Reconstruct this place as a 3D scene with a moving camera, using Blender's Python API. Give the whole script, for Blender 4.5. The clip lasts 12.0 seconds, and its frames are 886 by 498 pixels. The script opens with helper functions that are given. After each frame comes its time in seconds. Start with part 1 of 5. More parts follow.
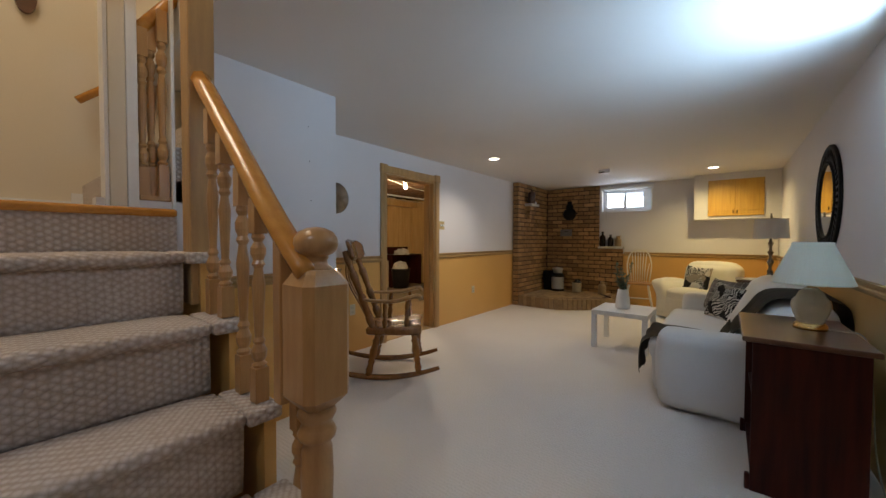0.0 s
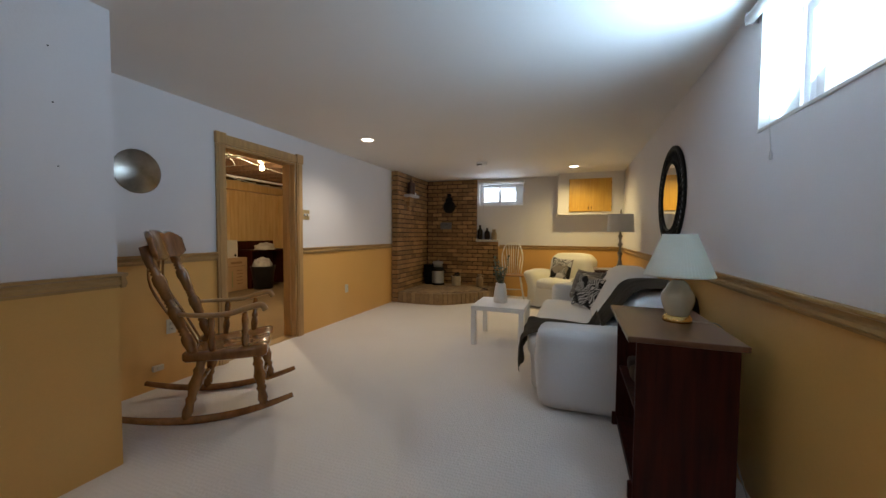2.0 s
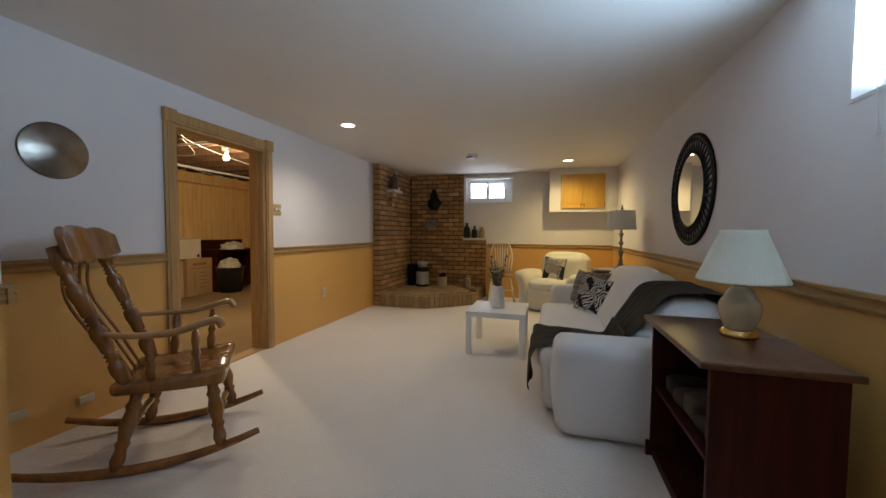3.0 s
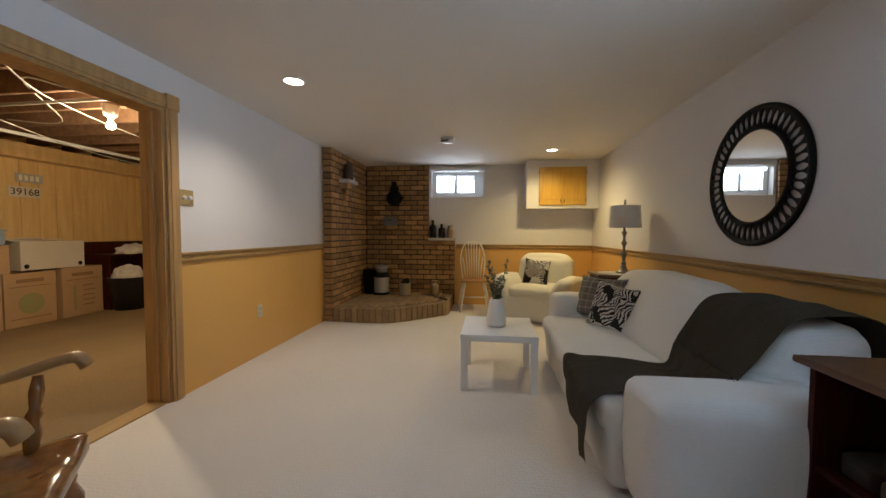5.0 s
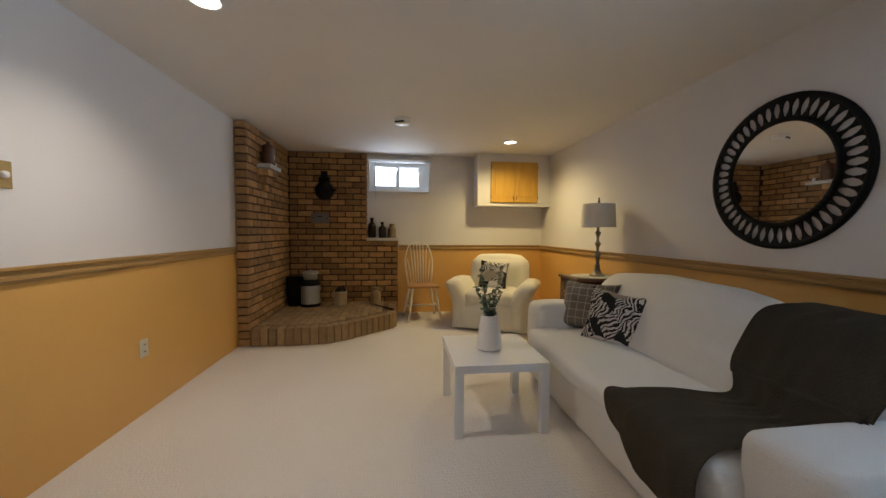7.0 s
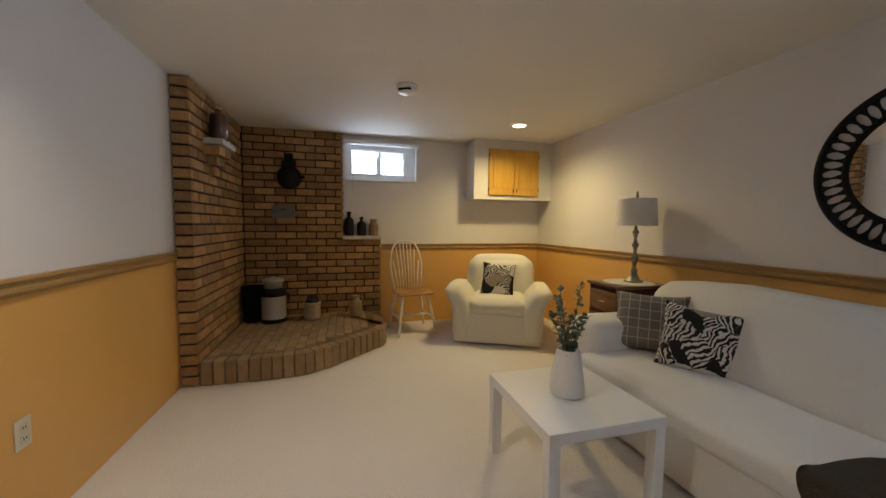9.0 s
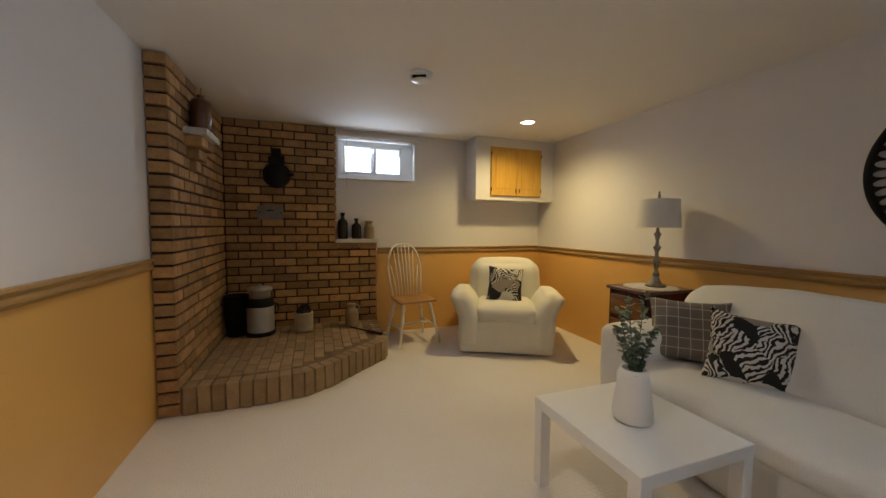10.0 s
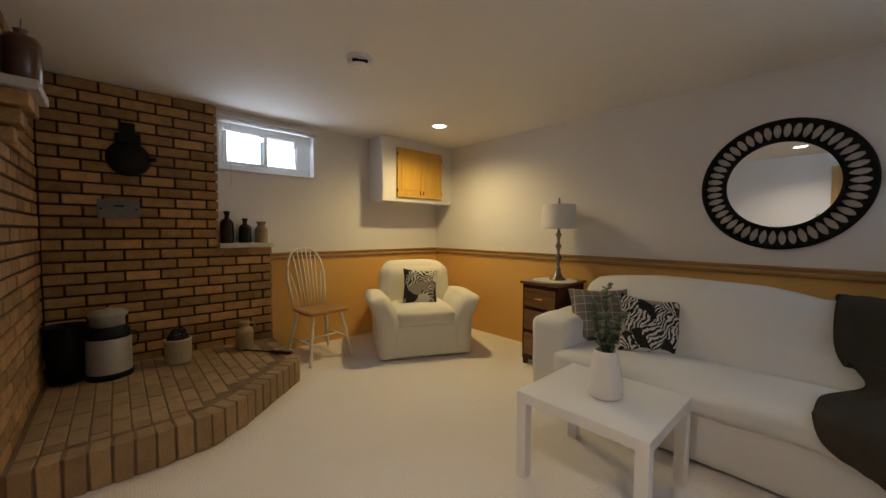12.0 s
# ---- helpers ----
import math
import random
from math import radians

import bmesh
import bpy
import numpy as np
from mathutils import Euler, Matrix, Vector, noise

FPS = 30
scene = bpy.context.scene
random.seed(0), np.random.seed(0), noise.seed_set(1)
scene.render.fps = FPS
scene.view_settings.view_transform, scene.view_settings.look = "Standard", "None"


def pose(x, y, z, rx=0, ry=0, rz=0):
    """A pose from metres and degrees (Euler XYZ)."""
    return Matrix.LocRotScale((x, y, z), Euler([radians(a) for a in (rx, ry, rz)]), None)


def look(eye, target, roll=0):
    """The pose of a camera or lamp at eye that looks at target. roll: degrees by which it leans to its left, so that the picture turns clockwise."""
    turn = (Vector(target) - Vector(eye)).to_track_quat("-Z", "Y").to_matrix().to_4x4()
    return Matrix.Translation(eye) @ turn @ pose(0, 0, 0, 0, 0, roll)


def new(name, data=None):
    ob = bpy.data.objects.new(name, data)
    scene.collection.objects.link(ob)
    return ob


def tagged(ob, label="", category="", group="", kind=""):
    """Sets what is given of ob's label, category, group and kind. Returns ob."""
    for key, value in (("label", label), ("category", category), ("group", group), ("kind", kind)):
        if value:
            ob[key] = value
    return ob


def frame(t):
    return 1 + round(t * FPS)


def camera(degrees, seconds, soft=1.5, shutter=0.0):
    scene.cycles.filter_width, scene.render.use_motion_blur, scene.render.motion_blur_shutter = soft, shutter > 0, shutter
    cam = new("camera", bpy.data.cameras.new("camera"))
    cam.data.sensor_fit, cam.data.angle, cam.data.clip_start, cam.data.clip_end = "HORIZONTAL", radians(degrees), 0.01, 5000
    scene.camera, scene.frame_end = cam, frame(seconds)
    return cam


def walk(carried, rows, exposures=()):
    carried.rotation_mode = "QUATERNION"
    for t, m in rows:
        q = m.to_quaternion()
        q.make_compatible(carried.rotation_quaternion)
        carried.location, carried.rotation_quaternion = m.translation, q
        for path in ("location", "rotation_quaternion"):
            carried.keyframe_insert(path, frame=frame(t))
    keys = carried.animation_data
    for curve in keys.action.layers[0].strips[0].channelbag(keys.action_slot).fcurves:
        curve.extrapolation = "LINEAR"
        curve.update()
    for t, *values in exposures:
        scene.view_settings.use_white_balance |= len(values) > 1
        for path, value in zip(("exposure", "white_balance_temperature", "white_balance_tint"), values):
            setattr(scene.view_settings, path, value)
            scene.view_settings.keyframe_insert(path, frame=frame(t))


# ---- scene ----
cam = camera(102.0, 12.0)
PATH = [
    (0, (-0.414, 1.682, 1.223), (-1.654, 3.251, 1.171), 0.2),
    (0.5, (-0.416, 1.751, 1.193), (-1.364, 3.511, 1.129), 0.1),
    (1, (-0.446, 1.851, 1.194), (-1.217, 3.695, 1.121), 0.1),
    (1.5, (-0.503, 2.016, 1.203), (-1.2, 3.889, 1.124), 0.3),
    (2, (-0.583, 2.183, 1.209), (-1.263, 4.062, 1.125), 0.4),
    (2.5, (-0.708, 2.357, 1.209), (-1.359, 4.246, 1.12), 0.4),
    (3, (-0.854, 2.535, 1.196), (-1.416, 4.453, 1.106), 0.4),
    (5, (-1.416, 3.313, 1.181), (-1.668, 5.295, 1.093), 0.3),
    (5.5, (-1.535, 3.486, 1.2), (-1.725, 5.475, 1.106), 0.3),
    (6, (-1.674, 3.637, 1.194), (-1.808, 5.63, 1.102), 0.2),
    (6.5, (-1.822, 3.799, 1.197), (-1.793, 5.796, 1.102), 0.4),
    (6.7, (-1.863, 3.861, 1.195), (-1.742, 5.855, 1.101), 0.4),
    (8.5, (-2.279, 4.567, 1.233), (-1.814, 6.508, 1.104), 0.4),
    (9, (-2.375, 4.766, 1.244), (-1.852, 6.692, 1.109), 0.5),
    (9.5, (-2.454, 4.96, 1.235), (-1.878, 6.872, 1.117), 0.2),
    (10, (-2.606, 5.107, 1.246), (-1.943, 6.99, 1.121), 0.4),
    (10.5, (-2.765, 5.236, 1.212), (-1.924, 7.047, 1.101), 0.2),
    (11, (-2.906, 5.364, 1.238), (-1.941, 7.112, 1.114), 0.5),
    (11.5, (-3.004, 5.473, 1.222), (-1.892, 7.131, 1.113), 0.3),
    (12, (-3.071, 5.509, 1.218), (-1.726, 6.986, 1.121), 0.3),
]
walk(cam, [(t, look(eye, target, roll)) for t, eye, target, roll in PATH], exposures=[(0, 0.05, 6200, 10), (5, 0.08, 6220, 10), (9, 0.04, 6260, 10), (12, -0.04, 6380, 10)])

# ---- world, lamps, exposure ----
LX, RX, FY, SY, CZ = -3.585, 0.215, 9.26, 0.35, 2.30   # west, east, north, south faces; ceiling
RAIL = 0.967
RAIL_W, RAIL_S = 1.0, 0.965   # dado rail on the west wall and on the stair enclosure
BX, BY = -2.76, 3.33      # stair enclosure: its face and its end
world = bpy.data.worlds.new("sky")
scene.world = world
world.use_nodes = True
wn = world.node_tree
sky = wn.nodes.new("ShaderNodeTexSky")
sky.sky_type, sky.sun_disc, sky.sun_elevation, sky.sun_rotation = "NISHITA", False, radians(35), radians(200)
wn.links.new(sky.outputs[0], wn.nodes["Background"].inputs[0])
wn.nodes["Background"].inputs[1].default_value = 0.12


def lamp(name, kind, m, power, colour, size=0.1, size_y=None, spot=None):
    data = bpy.data.lights.new(name, kind)
    data.energy, data.color = power, colour
    if kind == "AREA":
        data.size = size
        if size_y:
            data.shape, data.size_y = "RECTANGLE", size_y
    elif kind == "SPOT":
        data.shadow_soft_size, data.spot_size, data.spot_blend = size, radians(spot), 0.9
    else:
        data.shadow_soft_size = size
    ob = new(name, data)
    ob.matrix_world = m
    return tagged(ob, kind="structure")


sun = lamp("sun", "SUN", look((0, 0, 10), (1, 3, 8.5)), 1.0, (1, 0.95, 0.88))
sun.data.angle = radians(10)
WARM = (1.0, 0.70, 0.36)
lamp("east_window_light", "AREA", look((0.30, 3.81, 1.93), (-0.75, 4.1, 2.70)), 19.5, (0.55, 0.78, 1.0), 0.86, 0.46).data.spread = radians(125)
lamp("north_window_light", "AREA", look((-1.95, 9.40, 2.02), (-2.0, 8.0, 1.2)), 7, (0.76, 0.87, 1.0), 0.75, 0.4)
lamp("ceiling_lamp_light", "SPOT", look((-2.86, 5.86, CZ - 0.03), (-2.86, 5.86, 0)), 50, (1, 0.85, 0.66), 0.06, spot=138)
lamp("ceiling_lamp_light", "SPOT", look((-0.59, 8.30, CZ - 0.03), (-0.59, 8.30, 0)), 74, (1, 0.755, 0.31), 0.06, spot=160)
lamp("utility_bulb_light", "POINT", pose(-4.82, 6.20, 2.06), 82, (1, 0.80, 0.50), 0.04)
lamp("stair_light", "AREA", look((-2.6, 1.4, 4.3), (-2.6, 1.5, 0)), 23, (1, 0.82, 0.6), 0.8)
# Fill added above the stair foot; no fixture is known there.
lamp("stair_foot_fill", "AREA", look((-0.9, 1.2, CZ - 0.03), (-1.2, 1.6, 0)), 4, (0.85, 0.90, 1.0), 0.35)

# ---- materials ----


def material(name, colour, rough=0.6, metal=0.0, spots=None, scale=3.0, amount=0.5, bump=0.0, bump_scale=80.0,
             grain=None, detail=0.06, random_tint=0.0, coat=0.0, shine=0.5):
    """colour: base. spots: a second colour in broad patches. grain: stretch of a fine streak pattern (x, y, z)."""
    m = bpy.data.materials.new(name)
    m.use_nodes = True
    t, b = m.node_tree, m.node_tree.nodes["Principled BSDF"]
    n, k = t.nodes.new, t.links.new
    b.inputs["Roughness"].default_value, b.inputs["Metallic"].default_value = rough, metal
    b.inputs["Coat Weight"].default_value, b.inputs["Coat Roughness"].default_value = coat, 0.15
    b.inputs["Specular IOR Level"].default_value = shine
    co = n("ShaderNodeTexCoord")
    ma = n("ShaderNodeMapping")
    k(co.outputs["Object"], ma.inputs[0])
    if grain:
        ma.inputs["Scale"].default_value = grain
    broad = n("ShaderNodeTexNoise")
    broad.inputs["Scale"].default_value, broad.inputs["Detail"].default_value = scale, 4
    k(ma.outputs[0], broad.inputs["Vector"])
    ramp = n("ShaderNodeValToRGB")
    ramp.color_ramp.elements[0].position, ramp.color_ramp.elements[1].position = 0.5 - amount * 0.4, 0.5 + amount * 0.4
    two = spots or tuple(c * 0.9 for c in colour)
    ramp.color_ramp.elements[0].color, ramp.color_ramp.elements[1].color = (*two, 1), (*colour, 1)
    k(broad.outputs[0], ramp.inputs[0])
    fine = n("ShaderNodeTexNoise")
    fine.inputs["Scale"].default_value, fine.inputs["Detail"].default_value = bump_scale, 3
    k(ma.outputs[0], fine.inputs["Vector"])
    hsv = n("ShaderNodeHueSaturation")
    k(ramp.outputs[0], hsv.inputs["Color"])
    value = n("ShaderNodeMapRange")
    value.inputs["To Min"].default_value, value.inputs["To Max"].default_value = 1 - detail, 1 + detail
    k(fine.outputs[0], value.inputs[0])
    last = value.outputs[0]
    if random_tint:
        shift = n("ShaderNodeVectorMath")
        shift.operation = "MULTIPLY"
        shift.inputs[1].default_value = (37, 23, 11)
        own = n("ShaderNodeObjectInfo")
        k(own.outputs["Random"], shift.inputs[0])
        k(shift.outputs[0], ma.inputs["Location"])
        info, extra, mul = n("ShaderNodeObjectInfo"), n("ShaderNodeMapRange"), n("ShaderNodeMath")
        extra.inputs["To Min"].default_value, extra.inputs["To Max"].default_value = 1 - random_tint, 1 + random_tint
        k(info.outputs["Random"], extra.inputs[0])
        mul.operation = "MULTIPLY"
        k(last, mul.inputs[0])
        k(extra.outputs[0], mul.inputs[1])
        last = mul.outputs[0]
    k(last, hsv.inputs["Value"])
    k(hsv.outputs[0], b.inputs["Base Color"])
    if bump:
        bp = n("ShaderNodeBump")
        bp.inputs["Strength"].default_value, bp.inputs["Distance"].default_value = bump, 0.004
        k(fine.outputs[0], bp.inputs["Height"])
        k(bp.outputs[0], b.inputs["Normal"])
    return m


def glow(name, colour, strength):
    m = bpy.data.materials.new(name)
    m.use_nodes = True
    b = m.node_tree.nodes["Principled BSDF"]
    b.inputs["Base Color"].default_value = (0.8, 0.8, 0.8, 1)
    b.inputs["Emission Color"].default_value, b.inputs["Emission Strength"].default_value = (*colour, 1), strength
    return m


def ribbed(name, colour, dark, size, depth, axis="BANDS", rough=0.95, gap_shade=None):
    """A textile with a woven rib of that size in metres; the last argument is a tint that paints shade between the
    loops.
    """
    m = material(name, colour, rough, spots=dark, scale=1.3, amount=0.9, bump_scale=260, detail=0.10)
    t, b = m.node_tree, m.node_tree.nodes["Principled BSDF"]
    n, k = t.nodes.new, t.links.new
    co, vo, bp = n("ShaderNodeTexCoord"), n("ShaderNodeTexVoronoi"), n("ShaderNodeBump")
    ma = n("ShaderNodeMapping")
    ma.inputs["Scale"].default_value = (1 / size, (1.0 if axis == "DIAMOND" else 0.6) / size, 1 / size)
    ma.inputs["Rotation"].default_value = (0.5, 0.6, 0.78) if axis == "DIAMOND" else (0, 0, 0)
    vo.inputs["Scale"].default_value, vo.inputs["Randomness"].default_value = 1, 0.45
    k(co.outputs["Object"], ma.inputs[0])
    k(ma.outputs[0], vo.inputs["Vector"])
    if gap_shade:
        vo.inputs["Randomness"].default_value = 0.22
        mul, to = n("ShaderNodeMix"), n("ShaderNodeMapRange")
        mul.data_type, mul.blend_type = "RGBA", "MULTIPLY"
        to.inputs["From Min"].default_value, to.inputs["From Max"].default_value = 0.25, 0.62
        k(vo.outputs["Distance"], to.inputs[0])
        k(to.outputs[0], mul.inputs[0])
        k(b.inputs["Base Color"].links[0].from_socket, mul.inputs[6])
        mul.inputs[7].default_value = (*gap_shade, 1)
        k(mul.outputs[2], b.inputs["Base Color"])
    bp.inputs["Strength"].default_value, bp.inputs["Distance"].default_value, bp.invert = 0.9, depth, True
    k(vo.outputs["Distance"], bp.inputs["Height"])
    k(bp.outputs[0], b.inputs["Normal"])
    return m


M = {
    "wall": material("painted wall", (0.72, 0.70, 0.71), 0.7, spots=(0.69, 0.67, 0.68), scale=1.2, bump=0.12, bump_scale=120, detail=0.02),
    "dado": material("ochre paint", (0.71, 0.412, 0.122), 0.34, spots=(0.67, 0.382, 0.108), scale=1.5, bump=0.10, bump_scale=90, detail=0.03),
    "ceiling": material("ceiling paint", (0.80, 0.78, 0.76), 0.8, spots=(0.77, 0.75, 0.73), scale=1.0, bump=0.12, bump_scale=150, detail=0.02),
    "carpet": ribbed("cream carpet", (0.75, 0.698, 0.655), (0.69, 0.635, 0.59), 0.013, 0.0045),
    # Shade between this carpet's loops is put into its colour.
    "stair_carpet": ribbed("beige loop carpet", (0.70, 0.64, 0.60), (0.56, 0.50, 0.46), 0.019, 0.010, "DIAMOND", gap_shade=(0.74, 0.69, 0.63)),
    "brown_carpet": ribbed("brown carpet", (0.29, 0.20, 0.10), (0.19, 0.13, 0.065), 0.015, 0.004),
    "oak": material("varnished oak", (0.50, 0.29, 0.115), 0.28, spots=(0.40, 0.21, 0.075), scale=5, grain=(6, 6, 0.7), bump=0.10, bump_scale=60, detail=0.10, coat=0.35),
    "oak_x": material("varnished oak rail", (0.60, 0.28, 0.048), 0.22, spots=(0.50, 0.215, 0.034), scale=5, grain=(0.7, 6, 6), bump=0.08, bump_scale=60, detail=0.10, coat=0.4),
    "casing": material("oak casing", (0.50, 0.31, 0.12), 0.38, spots=(0.36, 0.21, 0.085), scale=4, grain=(7, 7, 0.6), bump=0.15, bump_scale=70, detail=0.12),
    "rail": material("dado rail wood", (0.44, 0.275, 0.10), 0.40, spots=(0.36, 0.215, 0.075), scale=4, grain=(6, 0.6, 6), bump=0.12, bump_scale=70, detail=0.10),
    "rocker": material("dark maple", (0.30, 0.135, 0.036), 0.16, spots=(0.17, 0.068, 0.018), scale=6, grain=(4, 4, 0.8), bump=0.08, bump_scale=60, detail=0.14, coat=0.5),
    "drawer": material("walnut veneer", (0.22, 0.105, 0.038), 0.25, spots=(0.13, 0.056, 0.02), scale=5, grain=(6, 0.7, 6), bump=0.06, bump_scale=60, detail=0.14, coat=0.3),
    "tub": material("pale blue plastic", (0.30, 0.40, 0.52), 0.35, spots=(0.26, 0.36, 0.48), detail=0.03),
    "armwood": material("worn maple", (0.42, 0.25, 0.10), 0.30, spots=(0.34, 0.19, 0.07), scale=6, grain=(4, 4, 0.8), bump=0.08, bump_scale=60, detail=0.12, coat=0.2),
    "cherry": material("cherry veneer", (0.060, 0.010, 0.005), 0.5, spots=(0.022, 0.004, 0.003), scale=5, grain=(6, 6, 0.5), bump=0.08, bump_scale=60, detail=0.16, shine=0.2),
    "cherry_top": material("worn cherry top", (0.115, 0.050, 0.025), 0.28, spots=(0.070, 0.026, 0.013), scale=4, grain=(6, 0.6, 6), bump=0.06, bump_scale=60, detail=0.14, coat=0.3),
    # Near black: the shade inside the bookcase is put into the panel's colour.
    "inner_shade": material("inside shade", (0.012, 0.007, 0.006), 0.8, shine=0.1),
    "cab": material("honey oak cabinet", (0.62, 0.37, 0.06), 0.35, spots=(0.52, 0.28, 0.04), scale=5, grain=(7, 7, 0.6), bump=0.10, bump_scale=70, detail=0.10, coat=0.2),
    "white": material("white lacquer", (0.80, 0.80, 0.80), 0.32, spots=(0.78, 0.78, 0.785), scale=2, detail=0.015, bump=0.03),
    "trim": material("white trim", (0.78, 0.77, 0.75), 0.45, spots=(0.72, 0.71, 0.69), scale=3, detail=0.03, bump=0.05),
    "slip": ribbed("white stretch slipcover", (0.74, 0.73, 0.72), (0.69, 0.68, 0.67), 0.008, 0.0011),
    "cream": ribbed("cream slipcover", (0.72, 0.69, 0.60), (0.67, 0.63, 0.54), 0.010, 0.0018),
    "throw": ribbed("charcoal knit", (0.115, 0.095, 0.072), (0.062, 0.051, 0.038), 0.009, 0.004, "DIAMOND"),
    "mortar": material("mortar", (0.060, 0.030, 0.018), 0.95, spots=(0.035, 0.018, 0.011), scale=9, bump=0.6, bump_scale=160, detail=0.2),
    "brick": material("tan brick", (0.43, 0.262, 0.105), 0.82, spots=(0.26, 0.125, 0.048), scale=16, amount=0.9, bump=0.8, bump_scale=90, detail=0.30, random_tint=0.36),
    "bed": material("hearth mortar", (0.20, 0.125, 0.065), 0.95, spots=(0.12, 0.072, 0.04), scale=9, bump=0.5, bump_scale=120, detail=0.2),
    "hearth": material("hearth brick", (0.36, 0.245, 0.125), 0.85, spots=(0.22, 0.138, 0.068), scale=12, amount=0.9, bump=0.6, bump_scale=100, detail=0.22, random_tint=0.20),
    "black": material("black paint", (0.004, 0.004, 0.0045), 0.6, spots=(0.006, 0.006, 0.006), scale=8, detail=0.1, bump=0.1, shine=0.2),
    "iron": material("black iron", (0.006, 0.0055, 0.005), 0.65, metal=0.0, bump=0.3, bump_scale=70, shine=0.25),
    "pewter": material("brushed pewter", (0.36, 0.33, 0.29), 0.28, metal=1.0, spots=(0.20, 0.18, 0.155), scale=9, bump=0.35, bump_scale=30),
    "brass": material("polished brass", (0.80, 0.58, 0.24), 0.2, metal=1.0, spots=(0.70, 0.48, 0.18), scale=8),
    "plate": material("brass plate", (0.55, 0.44, 0.22), 0.35, metal=0.8, spots=(0.48, 0.37, 0.18), scale=20),
    "shade": material("grey linen shade", (0.74, 0.72, 0.69), 0.9, spots=(0.69, 0.67, 0.64), scale=8, bump=0.4, bump_scale=320, detail=0.08),
    "pleat": material("ivory pleated shade", (0.70, 0.71, 0.60), 0.8, spots=(0.66, 0.67, 0.56), scale=6, bump=0.2, bump_scale=250, detail=0.05),
    "ivory": material("ivory glass", (0.68, 0.65, 0.50), 0.18, spots=(0.62, 0.59, 0.44), scale=7, detail=0.04, coat=0.5),
    "mirror": material("mirror glass", (0.88, 0.88, 0.86), 0.01, metal=1.0, spots=(0.88, 0.88, 0.86), detail=0.0),
    "steel": material("galvanised steel", (0.50, 0.50, 0.49), 0.45, metal=0.5, spots=(0.36, 0.35, 0.33), scale=7, amount=0.9, bump=0.2, bump_scale=60, detail=0.12),
    "crock": material("stoneware", (0.46, 0.40, 0.29), 0.4, spots=(0.38, 0.32, 0.22), scale=8, detail=0.08, bump=0.1),
    "bottle": material("dark brown glass", (0.014, 0.009, 0.008), 0.25, spots=(0.02, 0.012, 0.010), shine=0.3),
    "jar": material("tan pottery", (0.33, 0.24, 0.13), 0.5, spots=(0.25, 0.17, 0.09), scale=12, bump=0.2),
    "stone": material("pale stone slab", (0.58, 0.56, 0.52), 0.75, spots=(0.48, 0.46, 0.42), scale=9, bump=0.3, bump_scale=60, detail=0.08),
    "leaf": material("eucalyptus leaf", (0.17, 0.22, 0.155), 0.55, spots=(0.11, 0.16, 0.11), scale=30, random_tint=0.25),
    "stem": material("stem", (0.10, 0.085, 0.045), 0.7),
    "vase": material("matt white ceramic", (0.80, 0.79, 0.78), 0.45, spots=(0.77, 0.76, 0.75), detail=0.015),
    "plastic": material("ivory plastic", (0.66, 0.62, 0.50), 0.4, spots=(0.62, 0.58, 0.46), detail=0.02),
    "ply": material("knotty pine panel", (0.70, 0.50, 0.23), 0.40, spots=(0.58, 0.37, 0.14), scale=3, grain=(5, 5, 0.5), bump=0.10, bump_scale=50, detail=0.14),
    "joist": material("rough joist", (0.20, 0.105, 0.05), 0.8, spots=(0.12, 0.06, 0.03), scale=4, grain=(4, 0.6, 4), bump=0.3, bump_scale=60, detail=0.2),
    "card": material("cardboard", (0.46, 0.31, 0.17), 0.8, spots=(0.41, 0.27, 0.145), scale=3, bump=0.1, bump_scale=80, detail=0.05),
    "ink": material("print ink", (0.27, 0.16, 0.08), 0.8),
    "green_ink": material("green ink", (0.30, 0.29, 0.13), 0.8),
    "box_white": material("white carton", (0.60, 0.55, 0.47), 0.7, spots=(0.54, 0.49, 0.41), scale=4),
    "bag": material("black bin", (0.012, 0.012, 0.014), 0.4, bump=0.3, bump_scale=30),
    "cloth": material("crumpled white cloth", (0.66, 0.64, 0.60), 0.9, spots=(0.5, 0.48, 0.44), scale=14),
    "wire": material("white cable", (0.40, 0.38, 0.33), 0.5),
    "pvc": material("white window vinyl", (0.78, 0.80, 0.82), 0.35, spots=(0.74, 0.76, 0.78), detail=0.02),
    "dirt": material("lawn", (0.16, 0.18, 0.10), 0.95, spots=(0.22, 0.22, 0.15), scale=3, bump=0.5),
    "can": glow("lit lamp lens", (1, 0.86, 0.66), 9.0),
    "bulb": glow("lit bulb", (1, 0.80, 0.50), 60.0),
    "bright_daylight": glow("bright sky over the window well", (0.78, 0.88, 1.0), 1.25),
    "daylight": glow("bright overcast outside", (0.74, 0.86, 1.0), 0.82),
    "wood_seat": material("golden wood seat", (0.42, 0.22, 0.07), 0.3, spots=(0.34, 0.16, 0.05), scale=5, grain=(1, 6, 6), coat=0.3),
    "offwhite": material("off white paint", (0.80, 0.76, 0.66), 0.4, spots=(0.74, 0.70, 0.60), scale=10, detail=0.05),
}


